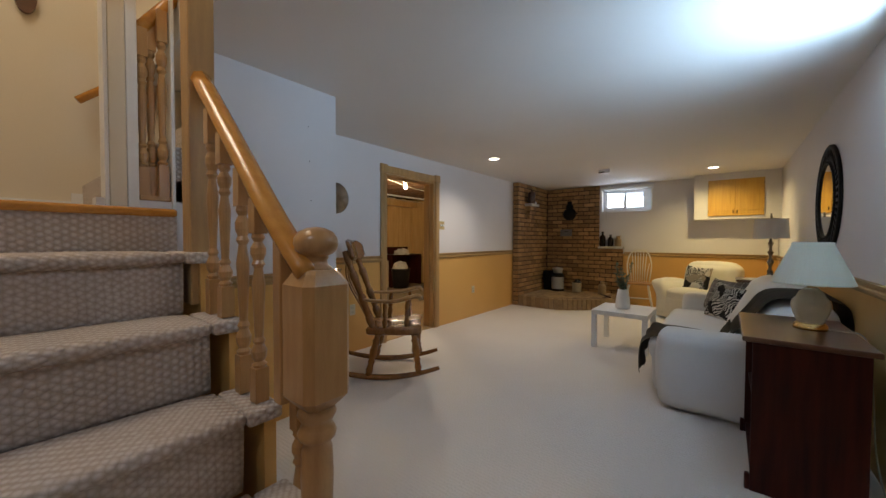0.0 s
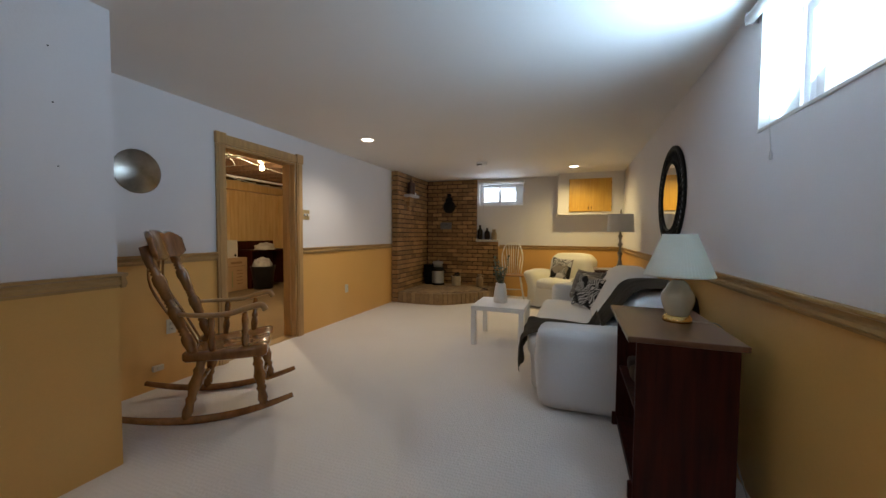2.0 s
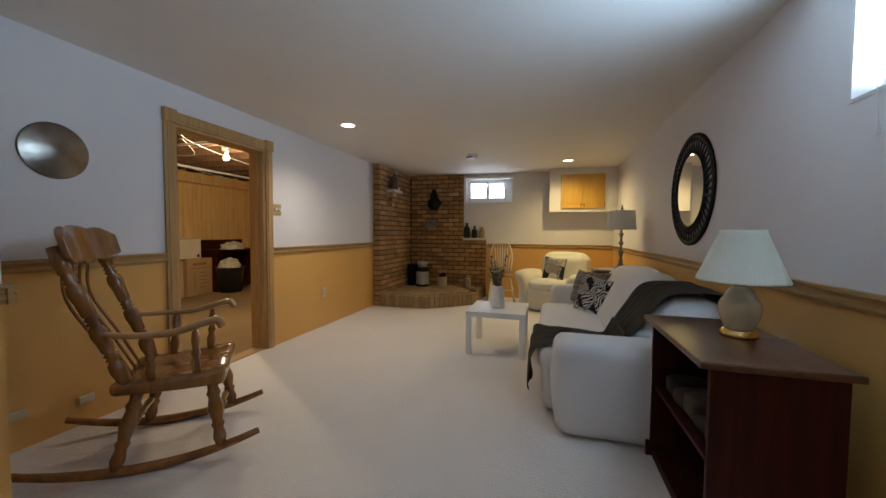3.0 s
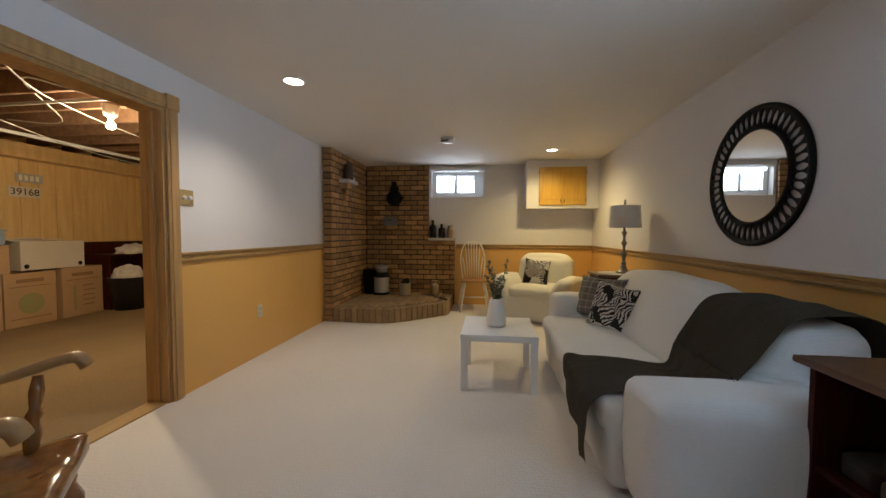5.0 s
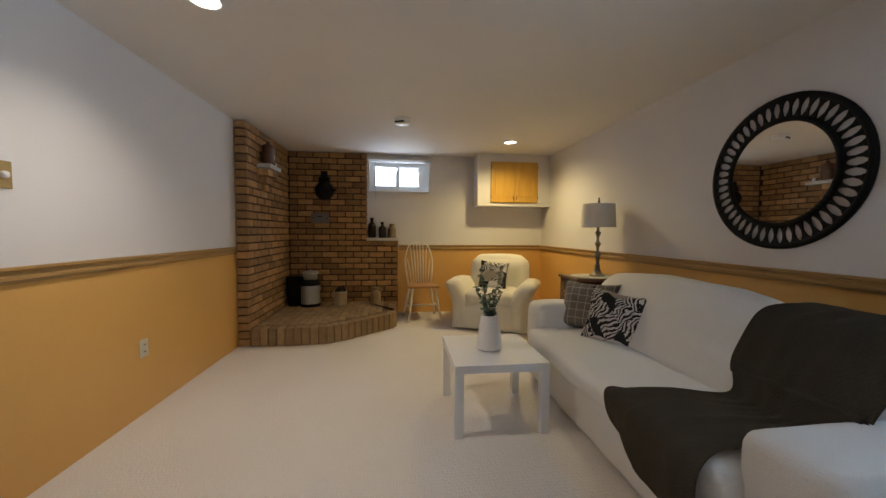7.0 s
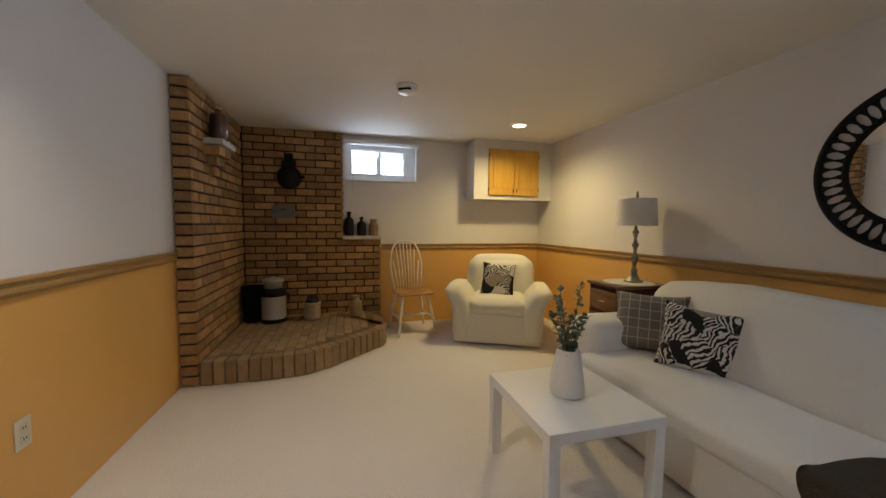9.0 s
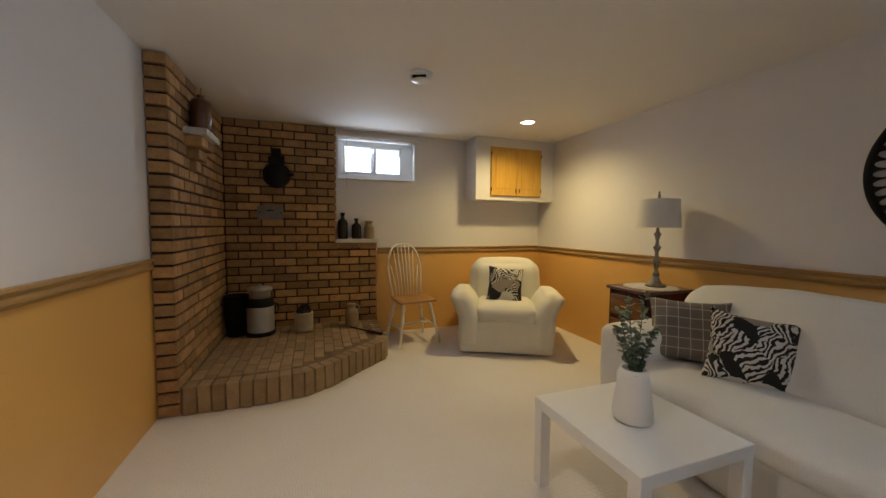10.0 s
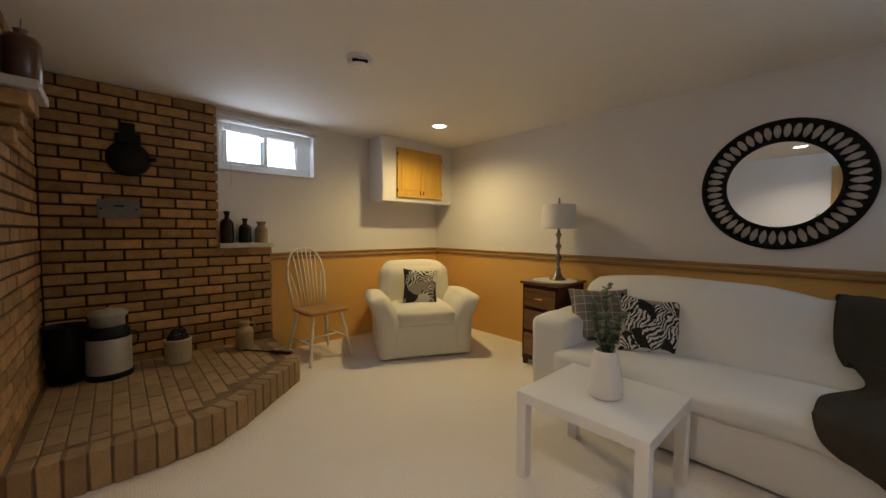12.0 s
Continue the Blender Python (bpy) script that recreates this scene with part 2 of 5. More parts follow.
def fabric_palm():
    """Black and white feathered leaf print."""
    m = material("leaf print cotton", (0.6, 0.58, 0.54), 0.9, bump=0.2, bump_scale=300)
    t, b = m.node_tree, m.node_tree.nodes["Principled BSDF"]
    n, k = t.nodes.new, t.links.new
    co, vo, wa, mix, mix2, ra, rb = (n("ShaderNodeTexCoord"), n("ShaderNodeTexVoronoi"), n("ShaderNodeTexWave"), n("ShaderNodeMix"), n("ShaderNodeMix"), n("ShaderNodeValToRGB"), n("ShaderNodeValToRGB"))
    info, add, sc = n("ShaderNodeObjectInfo"), n("ShaderNodeVectorMath"), n("ShaderNodeVectorMath")
    sc.operation = "SCALE"
    sc.inputs["Scale"].default_value = 9
    k(info.outputs["Random"], sc.inputs[0])
    k(co.outputs["Object"], add.inputs[0])
    k(sc.outputs[0], add.inputs[1])
    vo.inputs["Scale"].default_value = 9.5
    wob, wsc, add2 = n("ShaderNodeTexNoise"), n("ShaderNodeVectorMath"), n("ShaderNodeVectorMath")
    wob.inputs["Scale"].default_value, wob.inputs["Detail"].default_value = 9, 3
    wsc.operation = "SCALE"
    wsc.inputs["Scale"].default_value = 0.13
    k(add.outputs[0], wob.inputs["Vector"])
    k(wob.outputs["Color"], wsc.inputs[0])
    k(add.outputs[0], add2.inputs[0])
    k(wsc.outputs[0], add2.inputs[1])
    k(add2.outputs[0], vo.inputs["Vector"])
    turn = n("ShaderNodeVectorRotate")
    turn.rotation_type = "Y_AXIS"
    ang = n("ShaderNodeMath")
    ang.operation = "MULTIPLY"
    ang.inputs[1].default_value = 9.0
    sep = n("ShaderNodeSeparateColor")
    k(vo.outputs["Color"], sep.inputs[0])
    k(sep.outputs[0], ang.inputs[0])
    k(add2.outputs[0], turn.inputs["Vector"])
    k(ang.outputs[0], turn.inputs["Angle"])
    wa.inputs["Scale"].default_value, wa.inputs["Distortion"].default_value, wa.inputs["Detail"].default_value, wa.inputs["Detail Scale"].default_value = 13, 2.6, 2, 1.5
    k(turn.outputs[0], wa.inputs["Vector"])
    ra.color_ramp.elements[0].position, ra.color_ramp.elements[1].position = 0.45, 0.55
    ra.color_ramp.elements[0].color, ra.color_ramp.elements[1].color = (0.012, 0.011, 0.011, 1), (0.62, 0.59, 0.55, 1)
    k(wa.outputs["Color"], ra.inputs[0])
    rb.color_ramp.interpolation = "CONSTANT"
    rb.color_ramp.elements[0].color, rb.color_ramp.elements[1].color = (0.012, 0.011, 0.011, 1), (0.64, 0.61, 0.57, 1)
    rb.color_ramp.elements[1].position = 0.72
    e = rb.color_ramp.elements.new(0.45)
    e.color = (0.30, 0.26, 0.22, 1)
    k(sep.outputs[1], rb.inputs[0])
    mask = n("ShaderNodeMath")
    mask.operation = "GREATER_THAN"
    mask.inputs[1].default_value = 0.42
    k(sep.outputs[2], mask.inputs[0])
    mix.data_type = "RGBA"
    k(mask.outputs[0], mix.inputs[0])
    k(rb.outputs[0], mix.inputs[6])
    k(ra.outputs[0], mix.inputs[7])
    k(mix.outputs[2], b.inputs["Base Color"])
    return m


def fabric_check():
    """Grey wool with thin pale windowpane lines."""
    m = material("grey windowpane wool", (0.2, 0.18, 0.16), 0.95, bump=0.3, bump_scale=300)
    t, b = m.node_tree, m.node_tree.nodes["Principled BSDF"]
    n, k = t.nodes.new, t.links.new
    co, br = n("ShaderNodeTexCoord"), n("ShaderNodeTexBrick")
    ma = n("ShaderNodeMapping")
    ma.inputs["Rotation"].default_value = (radians(-90), 0, 0)
    k(co.outputs["Object"], ma.inputs[0])
    k(ma.outputs[0], br.inputs["Vector"])
    br.offset, br.squash = 0.0, 1.0
    for key, v in (("Color1", (0.17, 0.15, 0.13, 1)), ("Color2", (0.20, 0.18, 0.16, 1)), ("Mortar", (0.50, 0.46, 0.41, 1)), ("Scale", 1.0), ("Mortar Size", 0.0022), ("Brick Width", 0.062), ("Row Height", 0.062)):
        br.inputs[key].default_value = v
    k(br.outputs["Color"], b.inputs["Base Color"])
    return m


M["palm"], M["check"] = fabric_palm(), fabric_check()
glass = bpy.data.materials.new("window glass")
glass.use_nodes = True
gb = glass.node_tree.nodes["Principled BSDF"]
gb.inputs["Transmission Weight"].default_value, gb.inputs["Roughness"].default_value, gb.inputs["IOR"].default_value = 1.0, 0.0, 1.45
M["glass"] = glass

# ---- mesh helpers ----


def part(name, bm, mat, parent=None, label="", smooth=False, at=None):
    """Links a bmesh as one mesh object, under a thing or a part where one is given."""
    me = bpy.data.meshes.new(name)
    bmesh.ops.recalc_face_normals(bm, faces=bm.faces[:])
    bm.to_mesh(me)
    bm.free()
    if smooth:
        me.shade_smooth()
    me.materials.append(M[mat] if isinstance(mat, str) else mat)
    ob = new(name, me)
    if parent:
        ob.parent = parent
    if at is not None:
        ob.matrix_basis = at
    if label:
        ob["label"] = label
    return ob


def shell(name, bm, mat, label, category, at=None):
    return tagged(part(name, bm, mat, at=at), label, category, kind="structure")


def thing(name, m, label, category, group="", kind=""):
    ob = new(name)
    ob.empty_display_size = 0.1
    ob.matrix_basis = m
    return tagged(ob, label, category, group, kind)


def box(bm, x0, x1, y0, y1, z0, z1, bevel=0.0, seg=2, m=None):
    made = bmesh.ops.create_cube(bm, size=1)["verts"]
    for v in made:
        v.co = Vector((x0 + (v.co.x + 0.5) * (x1 - x0), y0 + (v.co.y + 0.5) * (y1 - y0), z0 + (v.co.z + 0.5) * (z1 - z0)))
        if m is not None:
            v.co = m @ v.co
    if bevel:
        edges = list({e for v in made for e in v.link_edges})
        bmesh.ops.bevel(bm, geom=edges, offset=bevel, segments=seg, affect="EDGES", profile=0.5)
    return bm


def B(*a, **k):
    return box(bmesh.new(), *a, **k)


def lathe(profile, seg=24, bm=None, m=None, bump=None):
    """Turns (radius, z) pairs round z. bump(angle) scales the radius."""
    bm = bm or bmesh.new()
    rings = []
    for r, z in profile:
        ring = []
        for i in range(seg):
            a = 2 * math.pi * i / seg
            s = r * (bump(a) if bump else 1)
            v = Vector((s * math.cos(a), s * math.sin(a), z))
            ring.append(bm.verts.new(m @ v if m is not None else v))
        rings.append(ring)
    for a, b in zip(rings, rings[1:]):
        for i in range(seg):
            bm.faces.new((a[i], a[(i + 1) % seg], b[(i + 1) % seg], b[i]))
    closed = profile[0] == profile[-1]
    if profile[0][0] > 1e-4 and not closed:
        bm.faces.new(rings[0])
    if profile[-1][0] > 1e-4 and not closed:
        bm.faces.new(rings[-1])
    return bm


def tube(points, radius, seg=8, bm=None, flat=1.0):
    """A round bar along points; radius is a number or one for each point; flat squashes it upright."""
    bm = bm or bmesh.new()
    pts = [Vector(p) for p in points]
    rings = []
    for i, p in enumerate(pts):
        d = (pts[min(i + 1, len(pts) - 1)] - pts[max(i - 1, 0)]).normalized()
        up = Vector((0, 0, 1)) if abs(d.z) < 0.95 else Vector((1, 0, 0))
        s = d.cross(up).normalized()
        u = s.cross(d).normalized()
        r = radius[i] if isinstance(radius, (list, tuple)) else radius
        rings.append([bm.verts.new(p + r * (math.cos(2 * math.pi * j / seg) * s + flat * math.sin(2 * math.pi * j / seg) * u)) for j in range(seg)])
    for a, b in zip(rings, rings[1:]):
        for j in range(seg):
            bm.faces.new((a[j], a[(j + 1) % seg], b[(j + 1) % seg], b[j]))
    bm.faces.new(rings[0])
    bm.faces.new(rings[-1])
    return bm


def smooth_curve(points, steps=6):
    """Catmull-Rom through points."""
    p = [Vector(points[0])] + [Vector(q) for q in points] + [Vector(points[-1])]
    out = []
    for i in range(1, len(p) - 2):
        for s in range(steps):
            t = s / steps
            out.append(0.5 * (2 * p[i] + (p[i + 1] - p[i - 1]) * t + (2 * p[i - 1] - 5 * p[i] + 4 * p[i + 1] - p[i + 2]) * t * t + (3 * p[i] - p[i - 1] - 3 * p[i + 1] + p[i + 2]) * t ** 3))
    out.append(p[-2])
    return out


def turned(a, b, profile, seg=12, bm=None):
    """A turned bar from a to b; profile: (share of length, radius)."""
    a, b = Vector(a), Vector(b)
    d = b - a
    m = Matrix.Translation(a) @ d.to_track_quat("Z", "Y").to_matrix().to_4x4()
    return lathe([(r, s * d.length) for s, r in profile], seg, bm, m)


def prism(outline, z0, z1, bm=None):
    bm = bm or bmesh.new()
    low = [bm.verts.new((x, y, z0)) for x, y in outline]
    top = [bm.verts.new((x, y, z1)) for x, y in outline]
    bm.faces.new(low)
    bm.faces.new(top)
    for i in range(len(low)):
        j = (i + 1) % len(low)
        bm.faces.new((low[i], low[j], top[j], top[i]))
    return bm


def soft(x0, x1, y0, y1, z0, z1, r=0.08, n=10, puff=0.0, rough=0.0, seed=0):
    """A stuffed block: rounded edges of radius r, faces swollen by puff, uneven by rough."""
    bm = bmesh.new()
    bmesh.ops.create_cube(bm, size=2)
    bmesh.ops.subdivide_edges(bm, edges=bm.edges[:], cuts=n, use_grid_fill=True)
    half = Vector(((x1 - x0) / 2, (y1 - y0) / 2, (z1 - z0) / 2))
    mid = Vector(((x0 + x1) / 2, (y0 + y1) / 2, (z0 + z1) / 2))
    r = min(r, *half)
    for v in bm.verts:
        u = Vector([math.copysign(abs(c) ** 0.75, c) for c in v.co])
        p = Vector([u[i] * half[i] for i in range(3)])
        core = Vector([max(-half[i] + r, min(half[i] - r, p[i])) for i in range(3)])
        d = p - core
        if d.length > 1e-6:
            p = core + d.normalized() * r
        w = [1 - min(1, abs(u[i])) ** 2 for i in range(3)]
        for i in range(3):
            if abs(v.co[i]) > 0.999:
                p[i] += math.copysign(puff * w[(i + 1) % 3] * w[(i + 2) % 3], u[i])
        p += mid
        if rough:
            p += noise.noise_vector(p * 5 + Vector((seed, seed, 0))) * rough
        v.co = p
    return bm


def on_curve(outline, size, step):
    """Frames along a polyline, at even steps: (x, y, angle)."""
    out, carry = [], step / 2
    for (x0, y0), (x1, y1) in zip(outline, outline[1:]):
        length = math.hypot(x1 - x0, y1 - y0)
        while carry < length:
            s = carry / length
            out.append((x0 + (x1 - x0) * s, y0 + (y1 - y0) * s, math.degrees(math.atan2(y1 - y0, x1 - x0))))
            carry += step
        carry -= length
    return out


# ---- structure ----
T = 0.14
shell("floor", B(LX - T, RX + T, SY - T, FY + T, -0.1, 0), "carpet", "cream ribbed wall-to-wall carpet floor", "floor")
bm = B(-1.60, RX + T, SY - T, 2.34, CZ, CZ + 0.2)
box(bm, LX - T, RX + T, 2.34, FY + T, CZ, CZ + 0.2)
shell("ceiling", bm, "ceiling", "flat off-white painted basement ceiling", "ceiling")

WIN_E = (3.345, 4.27, 1.685, 2.24)
WIN_N = (-2.385, -1.50, 1.765, 2.235)
DOOR = (4.60, 5.497, 2.005)


def wall_pair(name, upper, lower, label):
    bm = bmesh.new()
    for b in upper:
        box(bm, *b)
    shell(name, bm, "wall", "pale cool white painted upper wall of " + label, "wall")
    bm = bmesh.new()
    for b in lower:
        box(bm, *b)
    shell(name + "_dado", bm, "dado", "ochre painted lower wall of " + label, "wall")


y0, y1, z0, z1 = WIN_E
wall_pair("wall_east", [(RX, RX + T, SY, y0, RAIL, CZ), (RX, RX + T, y1, FY + T, RAIL, CZ), (RX, RX + T, y0, y1, RAIL, z0), (RX, RX + T, y0, y1, z1, CZ)],
          [(RX, RX + T, SY, FY + T, 0, RAIL)], "the long window side")
x0, x1, z0, z1 = WIN_N
wall_pair("wall_north", [(LX, x0, FY, FY + T, RAIL, CZ), (x1, RX, FY, FY + T, RAIL, CZ), (x0, x1, FY, FY + T, RAIL, z0), (x0, x1, FY, FY + T, z1, CZ)],
          [(LX, RX, FY, FY + T, 0, RAIL)], "the fireplace end")
d0, d1, dz = DOOR
wall_pair("wall_west", [(LX - T, LX, BY - 0.1, d0, RAIL_W, CZ), (LX - T, LX, d1, FY + T, RAIL_W, CZ), (LX - T, LX, d0, d1, dz, CZ)],
          [(LX - T, LX, BY - 0.1, d0, 0, RAIL_W), (LX - T, LX, d1, FY + T, 0, RAIL_W)], "the doorway side")
# South wall is out of view, added to close the room to outside light.
wall_pair("wall_south", [(LX - T, RX + T, SY - T, SY, RAIL, CZ + 2.4)], [(LX - T, RX + T, SY - T, SY, 0, RAIL)], "the unseen stair end")
# stair enclosure
wall_pair("wall_stair", [(BX - 0.1, BX, 2.42, BY, RAIL_S, CZ), (LX, BX - 0.1, BY - 0.1, BY, RAIL_S, CZ), (BX - 0.1, BX, 2.0, 2.42, RAIL_S, 1.42)],
          [(BX - 0.1, BX, 2.0, BY, 0, RAIL_S), (LX, BX - 0.1, BY - 0.1, BY, 0, RAIL_S)], "the stair enclosure")
bm = B(LX - T, LX, SY, BY, 0, 4.7)
box(bm, LX, -1.60, SY, 0.85, 1.4, 4.7)
box(bm, -1.60, -1.46, SY, 2.34, CZ + 0.2, 4.7)
box(bm, BX - 0.1, -1.46, 2.34, 2.48, CZ + 0.2, 4.7)
box(bm, BX - 0.1, BX, 2.48, BY, CZ + 0.2, 4.7)
box(bm, LX, BX - 0.1, BY - 0.1, BY, CZ + 0.2, 4.7)
# Lid out of view, added to keep the sky out of the stairwell.
box(bm, LX - T, -1.46, SY - T, BY, 4.7, 4.8)
M["cream_wall"] = material("cream stairwell paint", (0.72, 0.64, 0.50), 0.6, spots=(0.69, 0.61, 0.47), scale=1.2, bump=0.1, bump_scale=120, detail=0.02)
shell("wall_stairwell", bm, "cream_wall", "warm cream painted stairwell walls", "wall")


def moulding(name, a, b, z, out, label="moulded oak dado rail along the wall"):
    """A dado rail from a to b; out: the way it faces."""
    a, b, o = Vector((*a, 0)), Vector((*b, 0)), Vector((*out, 0))
    prof = [(0, -0.005), (0.012, -0.005), (0.014, 0.006), (0.022, 0.012), (0.022, 0.026), (0.013, 0.034), (0.013, 0.048), (0.030, 0.056), (0.030, 0.068), (0, 0.068)]
    bm = bmesh.new()
    ends = []
    for p in (a, b):
        ends.append([bm.verts.new(p + o * (d + 0.001) + Vector((0, 0, z - 0.035 + h))) for d, h in prof])
    n = len(prof)
    for i in range(n):
        j = (i + 1) % n
        bm.faces.new((ends[0][i], ends[0][j], ends[1][j], ends[1][i]))
    bm.faces.new(ends[0])
    bm.faces.new(ends[1])
    shell(name, bm, "rail", label, "dado rail")


moulding("trim_rail_east", (RX, SY), (RX, FY - 0.03), RAIL, (-1, 0))
moulding("trim_rail_north", (-1.95, FY), (RX, FY), RAIL, (0, -1))
moulding("trim_rail_west", (LX, BY), (LX, d0 - 0.09), RAIL_W, (1, 0))
moulding("trim_rail_west_far", (LX, d1 + 0.09), (LX, 7.79), RAIL_W, (1, 0))
moulding("trim_rail_stair", (BX, 2.12), (BX, BY + 0.03), RAIL_S, (1, 0))
moulding("trim_rail_stair_end", (LX + 0.03, BY), (BX + 0.03, BY), RAIL_S, (0, 1))

# doorway casing
door = thing("door_1", pose(LX, 0, 0), "open doorway with oak casing and square corner blocks", "doorway", kind="structure")
for s, (a, b) in zip((-1, 1), ((d0 - 0.09, d0), (d1, d1 + 0.09))):
    bm = B(0.001, 0.022, a, b, 0, dz, 0.004)
    box(bm, 0.022, 0.028, a + 0.02, b - 0.02, 0.0, dz, 0.002)
    part("casing", bm, "casing", door)
    part("corner_block", B(0.001, 0.034, a - 0.006, b + 0.006, dz, dz + 0.102, 0.006), "casing", door)
bm = B(0.001, 0.022, d0 + 0.006, d1 - 0.006, dz, dz + 0.09, 0.004)
box(bm, 0.022, 0.028, d0 + 0.006, d1 - 0.006, dz + 0.02, dz + 0.07, 0.002)
part("head_casing", bm, "casing", door)
part("jamb", B(-T - 0.03, 0.0, d0, d0 + 0.02, 0, dz - 0.02), "casing", door)
part("jamb", B(-T - 0.03, 0.0, d1 - 0.02, d1, 0, dz - 0.02), "casing", door)
part("stop", B(-0.10, -0.06, d1 - 0.034, d1 - 0.02, 0, dz - 0.02, 0.003), "casing", door)
part("head_jamb", B(-T - 0.03, 0.0, d0, d1, dz - 0.02, dz), "casing", door)
part("threshold", B(-T, -0.01, d0 + 0.02, d1 - 0.02, 0.0, 0.012, 0.004), "rail", door, "pale wood threshold strip")

# ---- large things ----
def settle(y):
    """How far the sofa's back sinks towards its near end."""
    u = min(1, max(0, (5.90 - y) / 0.40))
    e = max(0, y - 6.55)
    return 0.055 * u * u * (3 - 2 * u) + 0.25 * e * e + 0.25 * max(0, 5.15 - y) ** 2


def sofa():
    s = thing("sofa", pose(0, 0, 0), "white stretch-slipcovered two-arm sofa along the wall", "sofa")
    bm = soft(-0.885, 0.16, 4.97, 6.80, 0.012, 0.40, 0.045, 18, 0.0, 0.012)
    for v in bm.verts:
        v.co.x += 0.05 * max(0, 0.3 - v.co.z) * (v.co.x < -0.5) + 0.005 * math.sin(v.co.y * 23) * (v.co.x < -0.8) * max(0, 0.4 - v.co.z) * 3
    part("skirt", bm, "slip", s, smooth=True)
    part("seat_cushion", soft(-0.905, -0.24, 4.985, 6.79, 0.27, 0.422, 0.055, 18, 0.012, 0.010, 3), "slip", s, smooth=True)
    bm = soft(-0.17, 0.17, 4.92, 6.92, 0.36, 0.87, 0.115, 18, 0.015, 0.012, 5)
    for v in bm.verts:
        front = min(1, max(0, (0.17 - v.co.x) / 0.34))
        v.co.x -= front * 0.27 * (1 - min(1, max(0, (v.co.z - 0.36) / 0.51)))
        v.co.z -= settle(v.co.y) * (v.co.z > 0.6)
    part("backrest", bm, "slip", s, smooth=True)
    for a, b, name, top in ((4.69, 5.03, 1, 0.556), (6.72, 7.03, 2, 0.605)):
        bm = soft(-0.805, 0.13, a, b, 0.015, top, 0.062, 16, 0.014, 0.010, name)
        for v in bm.verts:
            v.co.x += 0.05 * max(0, 0.30 - v.co.z) * (v.co.x < -0.5)
        part("arm", bm, "slip", s, smooth=True)
    return s


def armchair():
    a = thing("armchair", pose(-0.72, 8.46, 0, 0, 0, -27), "cream slipcovered armchair with rounded arms in the corner", "armchair")
    part("base", soft(-0.45, 0.45, -0.395, 0.42, 0.015, 0.34, 0.03, 12, 0.0, 0.010), "cream", a, smooth=True)
    part("seat_cushion", soft(-0.29, 0.29, -0.40, 0.22, 0.30, 0.48, 0.07, 10, 0.02, 0.008, 2), "cream", a, smooth=True)
    bm = soft(-0.37, 0.37, 0.12, 0.44, 0.36, 0.87, 0.12, 12, 0.03, 0.010, 4)
    for v in bm.verts:
        v.co.y += (v.co.z - 0.4) * 0.15
    part("backrest", bm, "cream", a, smooth=True)
    for s in (-1, 1):
        bm = soft(-0.11, 0.11, -0.40, 0.40, 0.02, 0.60, 0.085, 14, 0.015, 0.010, 7 + s)
        for v in bm.verts:
            v.co.x += s * (0.355 + 0.10 * min(1, max(0, v.co.z - 0.34) / 0.22) ** 1.3)
            v.co.z -= 0.08 * max(0, v.co.y) * (v.co.z > 0.4)
        part("arm", bm, "cream", a, smooth=True)
    return a


def coffee_table():
    t = thing("coffee_table", pose(-1.333, 6.252, 0), "square white lacquered coffee table with block legs", "table")
    part("tabletop", B(-0.285, 0.285, -0.303, 0.303, 0.380, 0.430, 0.003), "white", t)
    for x in (-1, 1):
        for y in (-1, 1):
            part("leg", B(-0.026, 0.026, -0.026, 0.026, 0, 0.380, 0.002), "white", t, at=pose(x * 0.257, y * 0.275, 0))


def bookcase():
    b = thing("bookcase", pose(0, 0, 0), "low cherry-veneer bookcase with an open dark front", "bookcase")
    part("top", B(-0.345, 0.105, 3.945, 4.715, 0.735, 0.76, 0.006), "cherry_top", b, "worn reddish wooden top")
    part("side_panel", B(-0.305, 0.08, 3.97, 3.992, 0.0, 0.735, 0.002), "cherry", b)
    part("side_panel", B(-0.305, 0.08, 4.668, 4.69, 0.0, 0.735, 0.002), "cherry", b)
    part("back_panel", B(0.07, 0.08, 3.992, 4.668, 0.03, 0.735), "inner_shade", b)
    part("bottom_panel", B(-0.30, 0.07, 3.992, 4.668, 0.04, 0.06), "cherry", b)
    part("shelf", B(-0.29, 0.07, 3.992, 4.668, 0.37, 0.388), "cherry", b)
    part("plinth", B(-0.295, -0.28, 3.992, 4.668, 0.0, 0.04), "cherry", b)
    for y in (3.985, 4.675):
        part("foot", B(-0.325, -0.305, y - 0.014, y + 0.014, 0, 0.08, 0.006), "cherry", b)


sofa()
armchair()
coffee_table()
bookcase()


# ---- windows, soffit, ceiling fixtures ----
y0, y1, z0, z1 = WIN_E
win = thing("window_1", pose(0, 0, 0), "high basement window with white vinyl frame and rolled blind", "window", kind="structure")
for a in ((RX - 0.004, RX + T + 0.002, y0 + 0.001, y0 + 0.014, z0 + 0.014, z1 - 0.014), (RX - 0.004, RX + T + 0.002, y1 - 0.014, y1 - 0.001, z0 + 0.014, z1 - 0.014), (RX - 0.004, RX + T + 0.002, y0, y1, z0 + 0.001, z0 + 0.014), (RX - 0.004, RX + T + 0.002, y0, y1, z1 - 0.014, z1 - 0.001)):
    part("reveal", B(*a), "trim", win)
bm = bmesh.new()
for a in ((y0, y0 + 0.05, z0 + 0.05, z1 - 0.05), (y1 - 0.05, y1, z0 + 0.05, z1 - 0.05), (y0, y1, z0, z0 + 0.05), (y0, y1, z1 - 0.05, z1)):
    box(bm, RX + T + 0.02, RX + T + 0.07, *a)
part("window_frame", bm, "pvc", win)
